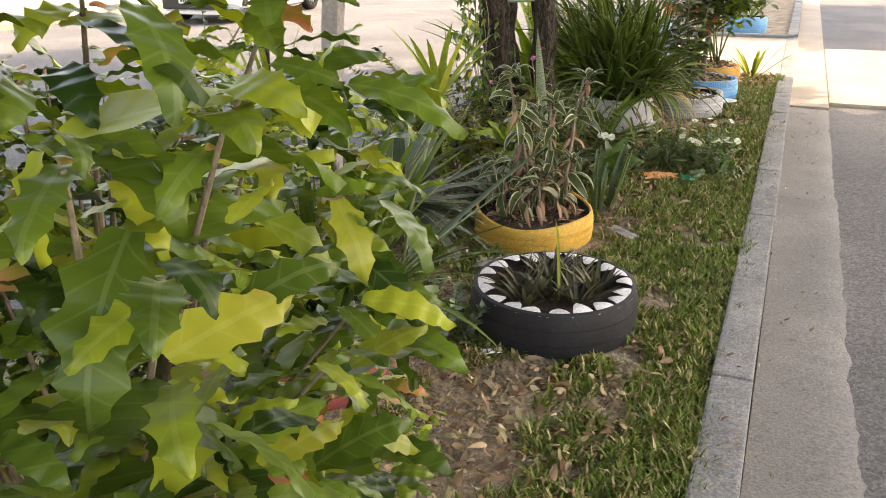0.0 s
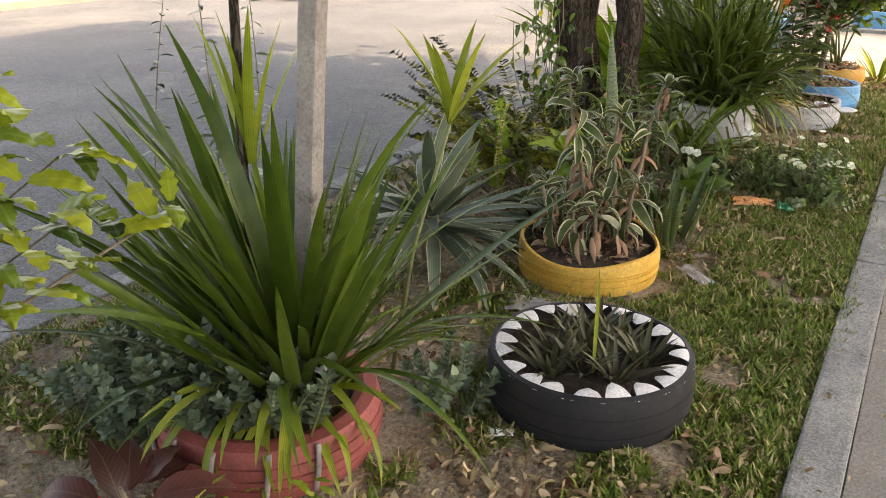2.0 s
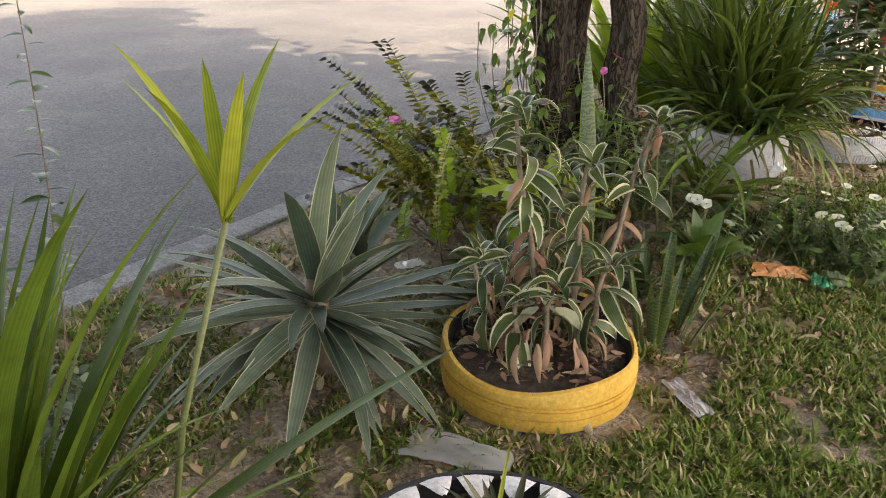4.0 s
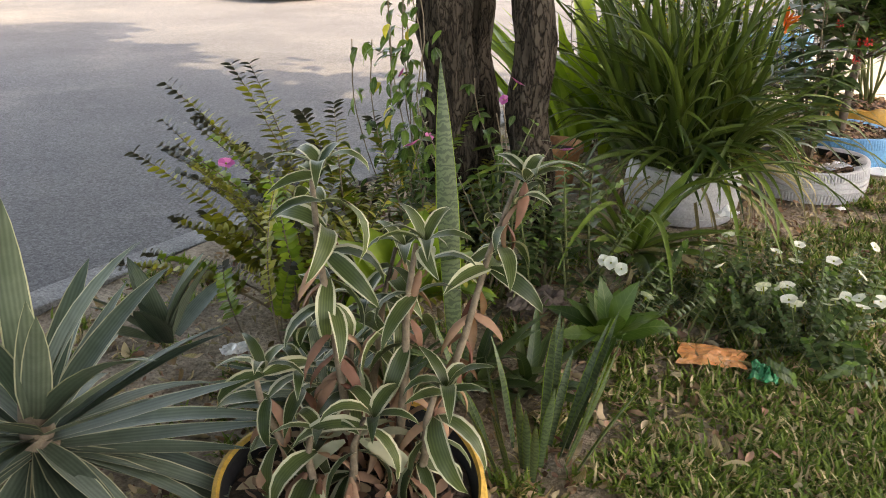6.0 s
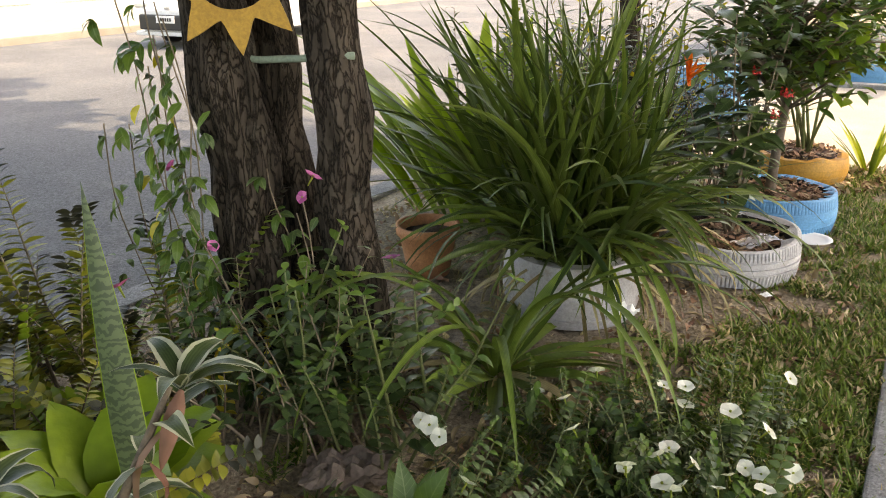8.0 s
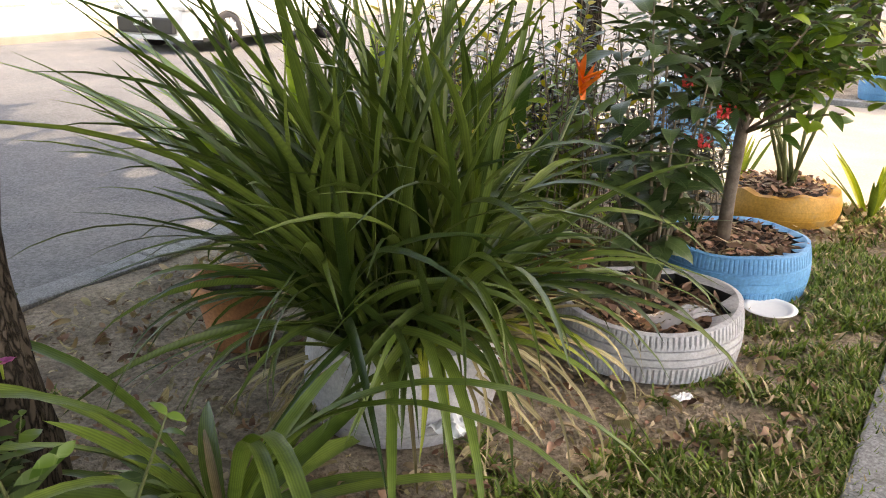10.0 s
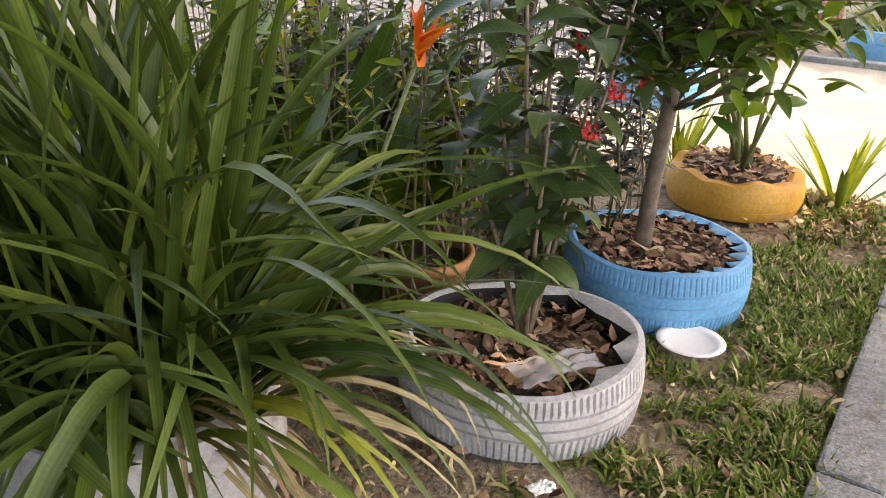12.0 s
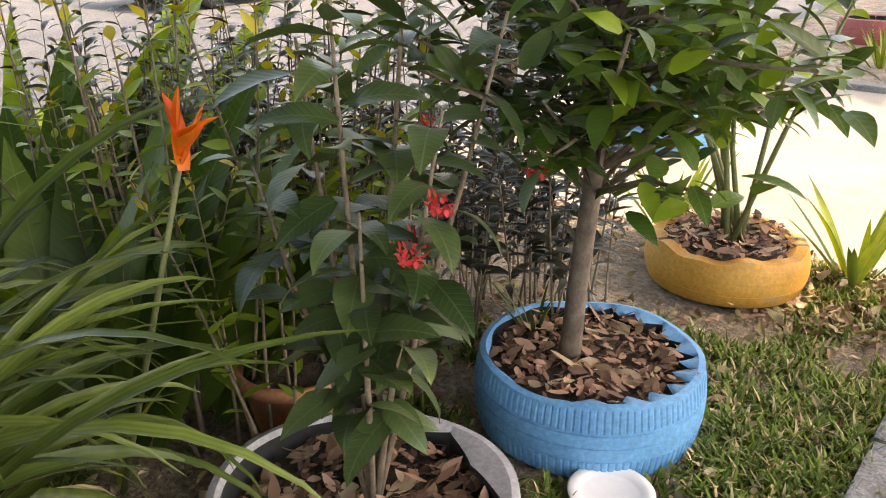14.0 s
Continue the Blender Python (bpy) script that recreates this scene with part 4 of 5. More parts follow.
# five-petalled flowers
def flower_mesh(name, rad, mat, eye_mat):
    b = Bag()
    pd = leaf_data(rad, rad * 1.2, .35, .1, "round", seg=5, wave=.03)
    for k in range(5):
        b.add(pd, aim((0, 0, 0), k * 72, 68), 0)
    b.add(tube([(0, 0, -.03), (0, 0, .006)], [.002, .004], 5), Matrix.Identity(4), 1)
    return b.mesh(name, [mat, eye_mat])


white_fl = flower_mesh("white_flower", .033, M_WHITEFL, M_YOUNG)
pink_fl = flower_mesh("pink_flower", .032, M_PINKFL, M_YOUNG)
for q, par in (((0.35, -0.12, .70), crape), ((-.28, -.35, .58), crape), ((.14, .14, .8), crape3), ((.3, .3, .52), crape3)):
    child("pink_flower", pink_fl, par, aim(q, U(0, 360), U(10, 40)), "small pink flower")

# periwinkle bed with white flowers
pw = [sprig_mesh("sprig", [M_STEM, M_DARKLEAF, M_MIDLEAF], L, 10, .055, .03, .3, leaf_droop=.6) for L in (.24, .32, .4)]
for loc, n, sp, nf in (((-0.48, 5.62, 0), 60, (.3, .26), 12), ((-0.66, 5.86, 0), 36, (.26, .2), 2), ((-0.24, 5.6, 0), 34, (.16, .24), 8), ((-0.86, 5.32, 0), 20, (.12, .18), 5), ((-0.3, 5.95, 0), 26, (.22, .16), 3)):
    p = thing("periwinkle_plant", loc, "low dark green periwinkle with small white flowers", "plant", "white periwinkles")
    for k in range(n):
        a, r = U(0, 6.28), math.sqrt(U(0, 1))
        child("sprig", R.choice(pw), p, aim((sp[0] * r * math.cos(a), sp[1] * r * math.sin(a), 0), U(0, 360), U(15, 72), U(0, 360), U(.55, .95)))
    for k in range(nf):
        a, r = U(0, 6.28), math.sqrt(U(0, 1))
        child("white_flower", white_fl, p, aim((sp[0] * r * math.cos(a), sp[1] * r * math.sin(a), U(.2, .32)), U(0, 360), U(5, 60), 0, U(.6, .95)), "white five-petalled flower")

# arching lily in front of the white tyre
li_s = [leaf_mesh("arching_leaf", [M_LILY], U(.42, .62), U(.054, .07), U(.1, .8), .4, "strap", seg=9, twist=U(-.4, .4)) for _ in range(5)]
li_l = [leaf_mesh("arching_leaf", [M_LILY], U(1.2, 1.45), U(.036, .044), U(2.2, 2.7), .4, "strap", seg=16, twist=U(-.5, .5)) for _ in range(5)]
lily = clump("lily_plant", (-1.12, 6.08, 0.02), "arching strap-leaved lily at the tree foot", "plant", li_s, 26, (18, 84), 0.08, leaf="arching_leaf")
more(lily, li_l, 4, (8, 24), .05, (-115, -55), (.85, 1.05), "arching_leaf")
more(lily, li_l, 4, (8, 26), .05, (95, 170), (.85, 1.05), "arching_leaf")
more(lily, li_l, 2, (8, 26), .05, (170, 220), (.6, .75), "arching_leaf")
lis = [leaf_mesh("withered_leaf", [M_STRAW], U(.35, .5), .03, U(.6, 1.6), .3, "strap", seg=8) for _ in range(3)]
more(lily, lis, 12, (45, 95), .05, (0, 360), leaf="withered_leaf")

# great fountain of long leaves in the white tyre, fan by fan
ir2 = [leaf_mesh("long_leaf", [M_LONG], U(.95, 1.34), U(.022, .036), U(.2, 1.4), .5, "strap", seg=12, twist=U(-1.2, 1.2)) for _ in range(22)]
ir2d = [leaf_mesh("long_leaf", [M_LONG], U(.62, .98), U(.022, .034), U(1.2, 2.4), .5, "strap", seg=12, twist=U(-1.0, 1.0)) for _ in range(12)]
iris2 = thing("iris_plant", (WIR.x, WIR.y, 0.2), "large fountain of long dark green leaves in a white tyre", "plant")
items = []
for f in range(36):
    a, r = U(0, 6.28), .2 * math.sqrt(U(0, 1))
    foot_at = Vector((r * math.cos(a), r * math.sin(a), U(-.03, .03)))
    lean = Euler((U(-.1, .1) + .9 * r * -math.sin(a) * 1.6, .9 * r * math.cos(a) * 1.6 + U(-.1, .1), 0)).to_matrix().to_4x4()
    plane = Euler((0, 0, U(0, 6.28))).to_matrix().to_4x4()
    n = R.randint(9, 13)
    for j in range(n):
        w = (j / (n - 1) * 2 - 1)
        ang = w * U(.4, .6) + U(-.07, .07)
        face = Euler((0, 0, (-math.pi / 2 if w > 0 else math.pi / 2) + U(-.8, .8))).to_matrix().to_4x4()
        pick = ir2d if abs(w) > .72 else ir2
        items.append((R.choice(pick), Matrix.Translation(foot_at) @ lean @ plane @ Euler((0, ang, 0)).to_matrix().to_4x4() @ face @ Matrix.Scale(U(.8, 1.12), 4)))
for k in range(70):
    yaw = U(20, 160) if k % 5 < 2 else U(0, 360)
    items.append((R.choice(ir2d), aim((U(-.15, .15), U(-.15, .15), 0), yaw, U(38, 72), U(-50, 50), U(.85, 1.15))))
for k in range(26):
    items.append((R.choice(ir2), aim((U(-.22, .1), U(-.15, .15), 0), U(0, 360), U(0, 20), U(-180, 180), U(.95, 1.15))))
items = [it for it in items if (it[1] @ it[0].vertices[-2].co).z > -.08]
arched = []
for me, m in items:
    tip = m @ me.vertices[-2].co
    if tip.z > .62 and (tip.y > .3 or tip.x > .5):
        me, m = R.choice(ir2d), m @ Matrix.Scale(U(.95, 1.2), 4)
    arched.append((me, m))
scatter(iris2, "long_leaf", arched, "inner_leaves")
thin = [leaf_mesh("withered_leaf", [M_STRAW], U(.35, .6), U(.012, .022), U(.6, 2.0), .5, "strap", seg=9, twist=U(-1.5, 1.5)) for _ in range(6)]
brown = [leaf_mesh("withered_leaf", [M_WITHER], U(.3, .5), U(.012, .02), U(.8, 2.0), .5, "strap", seg=9, twist=U(-1.5, 1.5)) for _ in range(3)]
more(iris2, thin, 46, (60, 125), .24, (0, 360), (.8, 1.2), "withered_leaf")
more(iris2, thin + brown, 26, (85, 140), .26, (60, 170), (.8, 1.1), "withered_leaf")
more(iris2, [leaf_mesh("withered_leaf", [M_STRAW], U(.6, .8), U(.012, .018), U(1.5, 2.3), .5, "strap", seg=12, twist=U(-1.0, 1.0)) for _ in range(4)], 14, (38, 66), .2, (-115, -30), (.85, 1.1), "withered_leaf")
more(iris2, thin + brown, 14, (85, 140), .26, (-110, -40), (.8, 1.1), "withered_leaf")
more(iris2, [leaf_mesh("long_leaf", [M_YOUNG], .6, .028, 1.7, .3, "strap", seg=10)], 5, (35, 60), .15, (-170, -80), (.9, 1.1), "long_leaf")
more(iris2, [leaf_mesh("long_leaf", [M_LILY], U(.95, 1.2), U(.03, .042), U(1.7, 2.4), .35, "strap", seg=14, twist=U(-1.2, 1.2)) for _ in range(6)], 6, (34, 56), .18, (-150, -85), (.55, .8), "long_leaf")
# ixora on a stake in the white tyre
bl_ = [leaf_mesh("broad_leaf", [M_DARKLEAF], U(.13, .18), U(.062, .082), U(.5, 1.1), .2, "ovate", seg=6, wave=.02) for _ in range(5)]
ixora = thing("ixora_shrub", (-0.67, 7.63, 0.09), "slender shrub with dark leaves and red flower heads", "shrub")
for tip, n in ((Vector((-.08, .02, 1.05)), 20), (Vector((.1, .1, .85)), 14), (Vector((-.2, .05, .95)), 16), (Vector((.05, -.06, .7)), 12), (Vector((-.28, -.02, .75)), 12), (Vector((.12, .26, 1.0)), 12), (Vector((-.1, .25, 1.15)), 14), (Vector((-.2, .3, .6)), 12), (Vector((.02, .1, .5)), 12)):
    pts = [Vector((0, 0, 0)), tip * .35 + Vector((0, 0, .05)), tip * .7, tip]
    tube_part("stem", pts, [.008, .007, .005, .003], M_TWIG, ixora, 5)
    n = int(n * 1.5)
    for j in range(int(n * .22), n):
        q = (pts[0].lerp(pts[1], j / (n * .25)) if j < n * .25 else pts[1].lerp(tip, (j / n - .25) / .75)) + Vector((U(-.02, .02), U(-.02, .02), 0))
        child("broad_leaf", R.choice(bl_), ixora, aim(q, j * 137.5 + U(-20, 20), U(50, 105), U(-25, 25), U(.75, 1.1)))
b = Bag()
fl = leaf_data(.018, .01, .3, .1, "round", seg=3)
for k in range(34):
    b.add(fl, aim((U(-.02, .02), U(-.02, .02), U(-.012, .02)), U(0, 360), U(0, 100), 0, U(.8, 1.3)), 0)
red_fl = b.mesh("flower_head", [M_REDFL])
for q in ((.18, .0, .72), (.10, .42, .66), (.14, -.03, .63), (.0, .2, .78), (.05, .1, .6)):
    child("flower_head", red_fl, ixora, Matrix.Translation(q), "red flower head")

# heliconia behind the fountain
he = [leaf_mesh("paddle_leaf", [M_MIDLEAF], U(.6, .9), U(.1, .14), U(.2, .9), .25, "ovate", seg=9, wave=.01) for _ in range(5)]
heli = clump("heliconia_plant", (-1.32, 7.38, 0.05), "broad paddle-leaved heliconia with an orange flower", "plant", he, 64, (2, 42), 0.34, yaws=(-30, 200), leaf="paddle_leaf", scale=(.9, 1.4))
more(heli, [leaf_mesh("paddle_leaf", [M_YOUNG], .5, .08, .6, .25, "ovate", seg=8)], 4, (10, 40), .12, (0, 360), leaf="paddle_leaf")
clump("heliconia_plant", (-2.0, 7.7, 0.03), "yellow-green paddle-leaved heliconia by the road kerb", "plant", [leaf_mesh("paddle_leaf", [M_LIME], U(.7, .95), U(.09, .13), U(.2, .9), .3, "ovate", seg=9, wave=.01) for _ in range(5)], 60, (2, 34), 0.42, leaf="paddle_leaf", scale=(.9, 1.5))
tube_part("flower_stalk", [(.12, 0, 0), (.3, .02, .45), (.44, .04, .82)], [.008, .007, .005], M_STEM, heli, 5)
b = Bag()
for k, (yw, tl) in enumerate(((60, 18), (-30, 30), (-80, 48), (-110, 65), (100, 25), (-60, 70), (-20, 12))):
    b.add(leaf_data(.12 - .008 * k, .03, -.2, .7, "strap", seg=5), aim((.445, .04, .80 + .012 * k), yw, tl), 0)
child("flower", b.mesh("flower", [M_ORANGEFL]), heli, None, "orange-red heliconia bracts")

# dark narrow-leaved shoots by the far road
pu = [sprig_mesh("leafy_shoot", [M_TWIG, M_PURPLE, M_DARKLEAF], L, 34, .13, .033, .12, tilt=60, pair=False, leaf_droop=.9) for L in (.8, .95, 1.1)]
for loc, n in (((-1.75, 8.05, 0), 56), ((-1.45, 8.6, 0), 48), ((-1.05, 8.75, 0), 34)):
    p = thing("oleander_shrub", loc, "upright shoots with dark narrow leaves", "shrub", "dark narrow-leaved shrubs")
    for k in range(n):
        child("leafy_shoot", R.choice(pu), p, aim((U(-.4, .4), U(-.3, .3), 0), U(0, 360), U(0, 16), U(0, 360), U(.75, 1.05)))
gr = [sprig_mesh("leafy_shoot", [M_TWIG, M_LIME, M_YLEAF], L, 18, .07, .03, .15, tilt=60, pair=False) for L in (.7, .9)]
p = thing("leafy_shrub", (-1.35, 7.95, 0), "bright green leafy shoots behind the pots", "shrub")
for k in range(76):
    child("leafy_shoot", R.choice(gr), p, aim((U(-.45, .45), U(-.35, .3), 0), U(0, 360), U(0, 22), U(0, 360), U(.8, 1.45)))

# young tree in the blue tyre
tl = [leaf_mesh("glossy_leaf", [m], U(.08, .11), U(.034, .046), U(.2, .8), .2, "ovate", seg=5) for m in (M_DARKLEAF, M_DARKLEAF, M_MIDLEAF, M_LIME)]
young = thing("young_tree", (-0.62, 8.33, 0.12), "young tree with a dense dark leafy crown in the blue tyre", "tree")
tube_part("trunk", [(0, 0, 0), (.005, .01, .25), (.02, .02, .5), (.02, .03, .75), (.04, .05, 1.1)], [.03, .026, .024, .022, .012], M_BARKY, young, 10)
items = []
for k in range(62):
    a = k * 2.4
    z0 = .5 + .5 * (k % 9) / 9
    reach = U(.25, .62)
    tip = Vector((reach * math.cos(a) + .06, reach * math.sin(a) + .08, z0 + U(.05, .5)))
    f = Vector((.02, .03, z0))
    tube_part("branch", [f, f.lerp(tip, .5) + Vector((0, 0, .03)), tip], [.009, .006, .003], M_TWIG, young, 5)
    for j in range(22):
        q = f.lerp(tip, .3 + .75 * j / 20) + Vector((U(-.05, .05), U(-.05, .05), U(-.04, .05)))
        # lighter leaf materials on +x branches paint in the crown's lit side
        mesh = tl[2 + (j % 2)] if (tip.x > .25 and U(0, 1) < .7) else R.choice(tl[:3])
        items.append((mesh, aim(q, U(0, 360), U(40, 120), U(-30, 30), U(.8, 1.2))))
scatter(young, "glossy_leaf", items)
clump("grass_tuft", (-0.78, 8.42, 0.13), "small green tuft in the blue tyre", "plant", [leaf_mesh("blade", [M_IRIS], .22, .014, .4, .3, "strap", seg=5)], 9, (3, 30), .02, leaf="blade")

# canes in the far yellow tyre, lily fans beyond it
canes = thing("cane_plant", (YEL2.x, YEL2.y, 0.15), "tall slim green canes with narrow leaves in the far yellow tyre", "plant")
for k in range(9):
    a = U(0, 6.28)
    tip = Vector((U(-.28, .4), U(-.2, .25), U(.65, 1.0)))
    tube_part("cane", [(.05 * math.cos(a), .05 * math.sin(a), 0), tip * .5, tip], [.011, .009, .005], M_STEM, canes, 6)
    for j in range(12):
        child("glossy_leaf", R.choice(tl[2:]), canes, aim(tip * (.55 + .45 * j / 11), U(0, 360), U(30, 110), U(-30, 30), U(.9, 1.3)))
ly = [leaf_mesh("fan_leaf", [m], U(.32, .45), .03, U(.1, .6), .35, "strap", seg=7) for m in (M_YOUNG, M_IRIS, M_YOUNG)]
clump("lily_plant", (-0.22, 9.72, 0.0), "sunlit fan of yellow-green lily leaves", "plant", ly, 20, (4, 48), .07, leaf="fan_leaf")
clump("lily_plant", (-0.95, 9.75, 0.0), "sunlit lily leaves behind the yellow tyre", "plant", ly, 14, (4, 35), .06, leaf="fan_leaf")
clump("lily_plant", (-0.58, 14.1, 0.2), "yellow-green leaves in the far blue tyre", "plant", ly, 30, (4, 50), .12, leaf="fan_leaf")
clump("lily_plant", (-1.15, 14.6, 0.0), "grassy leaves on the far bed", "plant", ly, 24, (4, 50), .12, leaf="fan_leaf")
p = thing("leafy_shrub", (-0.9, 15.4, 0), "bright leafy shrub on the far bed", "shrub")
for k in range(20):
    child("leafy_shoot", R.choice(gr), p, aim((U(-.5, .4), U(-.3, .3), 0), U(0, 360), U(0, 25), U(0, 360), U(.5, .9)))

# climbing weed with starry leaves beside the road
wd = [sprig_mesh("leafy_shoot", [M_TWIG, M_DARKLEAF, M_MIDLEAF], L, 40, .095, .034, .2, tilt=80, pair=False, leaf_droop=.5) for L in (1.2, 1.4)]
weed = thing("tall_weed", (-2.26, 2.85, 0), "tall thin weed with starry dark leaves", "plant")
for k in range(4):
    child("leafy_shoot", wd[k % 2], weed, aim((U(-.25, .2), U(-.15, .15), 0), U(0, 360), U(0, 9), U(0, 360), U(.85, 1.1)))


# ---- trees and their shade ----
def rough_trunk(name, pts, radii, parent, seed):
    vs, fs = tube(pts, radii, 36)
    out = []
    c = [Vector(p) for p in pts]
    for k, v in enumerate(vs):
        q = c[min(k // 36, len(c) - 1)]
        d = v - q
        a = math.atan2(d.y, d.x)
        ridg = abs(noise.noise((math.cos(a) * 9 + seed, math.sin(a) * 9, v.z * 2.6)))
        out.append(q + d * (0.86 + 0.36 * ridg + .08 * noise.noise((math.cos(a) * 2, math.sin(a) * 2, v.z * 4 + seed))))
    return child(name, py_mesh(name, out, fs, M_BARK, True), parent)


def spine(a, b, n, wob, seed):
    a, b = Vector(a), Vector(b)
    return [a.lerp(b, i / n) + Vector((noise.noise((i * .35, seed, 0)), noise.noise((i * .35, 0, seed)), 0)) * wob for i in range(n + 1)]


CROWN_LEAF = leaf_data(.42, .2, .5, .1, "ovate", seg=3)
DX, DY = SUN.x / SUN.z, SUN.y / SUN.z


def crown(parent, sx, sy, n, edge):
    """Leaf masses of a crown over the ground that it shades."""
    bag = Bag()
    o = Vector(parent.location)
    for _ in range(n):
        x, y, h = U(*sx), U(*sy), U(6.6, 9.2)
        if y > edge(x):
            continue
        bag.add(CROWN_LEAF, aim(Vector((x + h * DX, y + h * DY, h)) - o, U(0, 360), U(40, 130), U(-30, 30), U(.7, 1.3)), 0)
    return child("crown", bag.mesh("crown", [M_DARKLEAF]), parent)


tree = thing("tree", (-1.7, 5.85, 0), "three-stemmed street tree with rough bark and a wide crown", "tree")
rough_trunk("trunk", spine((-.12, -.13, -.1), (-.24, -.22, 2.2), 26, .05, 3), [.125 - .03 * i / 26 + .05 * max(0, 1 - i / 4) for i in range(27)], tree, 1)
rough_trunk("trunk", spine((-.07, .09, -.1), (-.27, -.02, 2.4), 26, .03, 8), [.088 - .02 * i / 26 + .04 * max(0, 1 - i / 4) for i in range(27)], tree, 5)
rough_trunk("trunk", spine((.20, -.02, -.1), (.12, -.10, 2.6), 26, .05, 14), [.098 - .025 * i / 26 + .05 * max(0, 1 - i / 4) for i in range(27)], tree, 9)
for a, b, r in (((-.24, -.22, 2.2), (-2.2, 1.5, 7.2), .07), ((-.22, .02, 2.4), (1.6, 2.6, 7.4), .06), ((.12, -.1, 2.6), (2.8, -2.0, 7.4), .07), ((.12, -.1, 2.6), (.8, .6, 7.6), .06)):
    rough_trunk("limb", spine(a, b, 10, .1, 4), [r * (1 - .07 * i) for i in range(11)], tree, 2)
crown(tree, (-11, 2.8), (1.0, 10.4), 19500, lambda x: 8.65 + .12 * math.sin(x * 5.3) if x > .3 else 9.55 + .2 * math.sin(x * 2.1) + .15 * math.sin(x * 5.3) if x > -2.9 else 7.4 + .35 * (-2.9 - x) + .3 * math.sin(x * 3))
tree2 = thing("tree", (-1.3, -3.2, 0), "street tree behind the start of the path with a wide crown", "tree")
rough_trunk("trunk", spine((0, 0, -.1), (.4, .6, 7.4), 20, .08, 30), [.16 - .005 * i for i in range(21)], tree2, 12)
crown(tree2, (-11, 2.8), (-9, 1.0), 17000, lambda x: 99)
tree3 = thing("tree", (-1.6, 19.5, 0), "street tree beyond the crossing with a wide crown", "tree")
rough_trunk("trunk", spine((0, 0, -.1), (.5, -.5, 7.4), 20, .08, 50), [.17 - .005 * i for i in range(21)], tree3, 15)
crown(tree3, (-3.2, 3.4), (13.2, 21.0), 6500, lambda x: 99)
far_tree = thing("tree", (-2.02, 10.05, -0.02), "slim tree trunk beside the sandy crossing", "tree")
rough_trunk("trunk", spine((0, 0, 0), (-.05, .1, 4.2), 20, .05, 40), [.085 - .001 * i for i in range(21)], far_tree, 20)
bag = Bag()
for _ in range(500):
    v = Vector((R.gauss(0, .7), R.gauss(0, .7), 4.6 + R.gauss(0, .5)))
    bag.add(CROWN_LEAF, aim(v, U(0, 360), U(40, 130), U(-30, 30), U(.6, 1.0)), 0)
child("crown", bag.mesh("crown", [M_DARKLEAF]), far_tree)

# creeper on the trunks
vine = thing("creeper", (-1.85, 5.62, 0), "green creeper climbing the tree trunks", "plant")
vl = [leaf_mesh("creeper_leaf", [m], U(.05, .075), U(.022, .032), U(.5, 1.2), .2, "ovate", seg=4) for m in (M_MIDLEAF, M_DARKLEAF, M_MIDLEAF, M_YLEAF)]
def creeper_run(k, x0, y0, top):
    def at(z):
        return Vector((x0 - .09 * z + .10 * noise.noise((z * 2.2, k * 3.1, 0)), y0 - .05 * z + .05 * noise.noise((0, z * 2.0, k * 1.7)), z))
    tube_part("creeper_stem", [at(top * i / 12) for i in range(13)], [.003] * 13, M_TWIG, vine, 4)
    for j in range(int(26 * top)):
        z = top * U(.02, 1) ** 1.25
        q = at(z) + Vector((U(-.07, .07), U(-.06, .02), 0))
        yaw = U(90, 270)
        for d in (-40, 0, 40) if j % 3 == 0 else (0,):
            child("creeper_leaf", R.choice(vl[:3]) if U(0, 1) < .97 else vl[3], vine, aim(q, yaw + d, U(75, 150), U(-30, 30), U(.8, 1.3)))


for k in range(9):
    creeper_run(k, U(-.2, .12), U(-.16, -.04), U(.7, 1.35))
for k in range(3):
    creeper_run(20 + k, U(.26, .36), U(.02, .08), U(.5, .9))
for q in ((-.1, -.14, .8), (.02, -.12, .55), (.3, .0, .72)):
    child("pink_flower", pink_fl, vine, aim(q, U(90, 270), U(40, 70), 0, .7), "small pink flower")

foot_green = thing("leafy_shrub", (-1.38, 5.52, 0), "dark leafy shoots around the tree foot", "shrub")
for k in range(44):
    child("sprig", R.choice(pw), foot_green, aim((U(-.38, .3), U(-.2, .2), 0), U(0, 360), U(2, 40), U(0, 360), U(1.0, 1.7)))
# yellow sun-shaped board on the trunk, tied with twine
sign = thing("sun_board", (-1.74, 5.60, 1.37), "yellow sun-shaped cut-out board tied to the tree", "sign")
b = bmesh.new()
ring = []
N = 72
for k in range(N):
    a = 2 * math.pi * k / N
    r = .14 + .095 * abs(((k * 9 / N) % 1.0) * 2 - 1) ** 1.5
    ring.append((r * math.cos(a), r * math.sin(a), .115 * math.cos(a), .105 * math.sin(a)))
fr = [b.verts.new((x, -.008, z)) for x, z, _, _ in ring]
fi = [b.verts.new((x, -.008, z)) for _, _, x, z in ring]
br = [b.verts.new((x, .008, z)) for x, z, _, _ in ring]
bi = [b.verts.new((x, .008, z)) for _, _, x, z in ring]
for k in range(N):
    j = (k + 1) % N
    b.faces.new((fr[k], fr[j], fi[j], fi[k]))
    b.faces.new((br[j], br[k], bi[k], bi[j]))
    b.faces.new((fr[j], fr[k], br[k], br[j]))
    b.faces.new((fi[k], fi[j], bi[j], bi[k]))
part("board", b, M_SIGN, sign)
sign.rotation_euler = (radians(-6), radians(6), radians(38))
tw = thing("twine", (-1.7, 5.78, 1.12), "grey-green cord tied between the trunks", "cord")
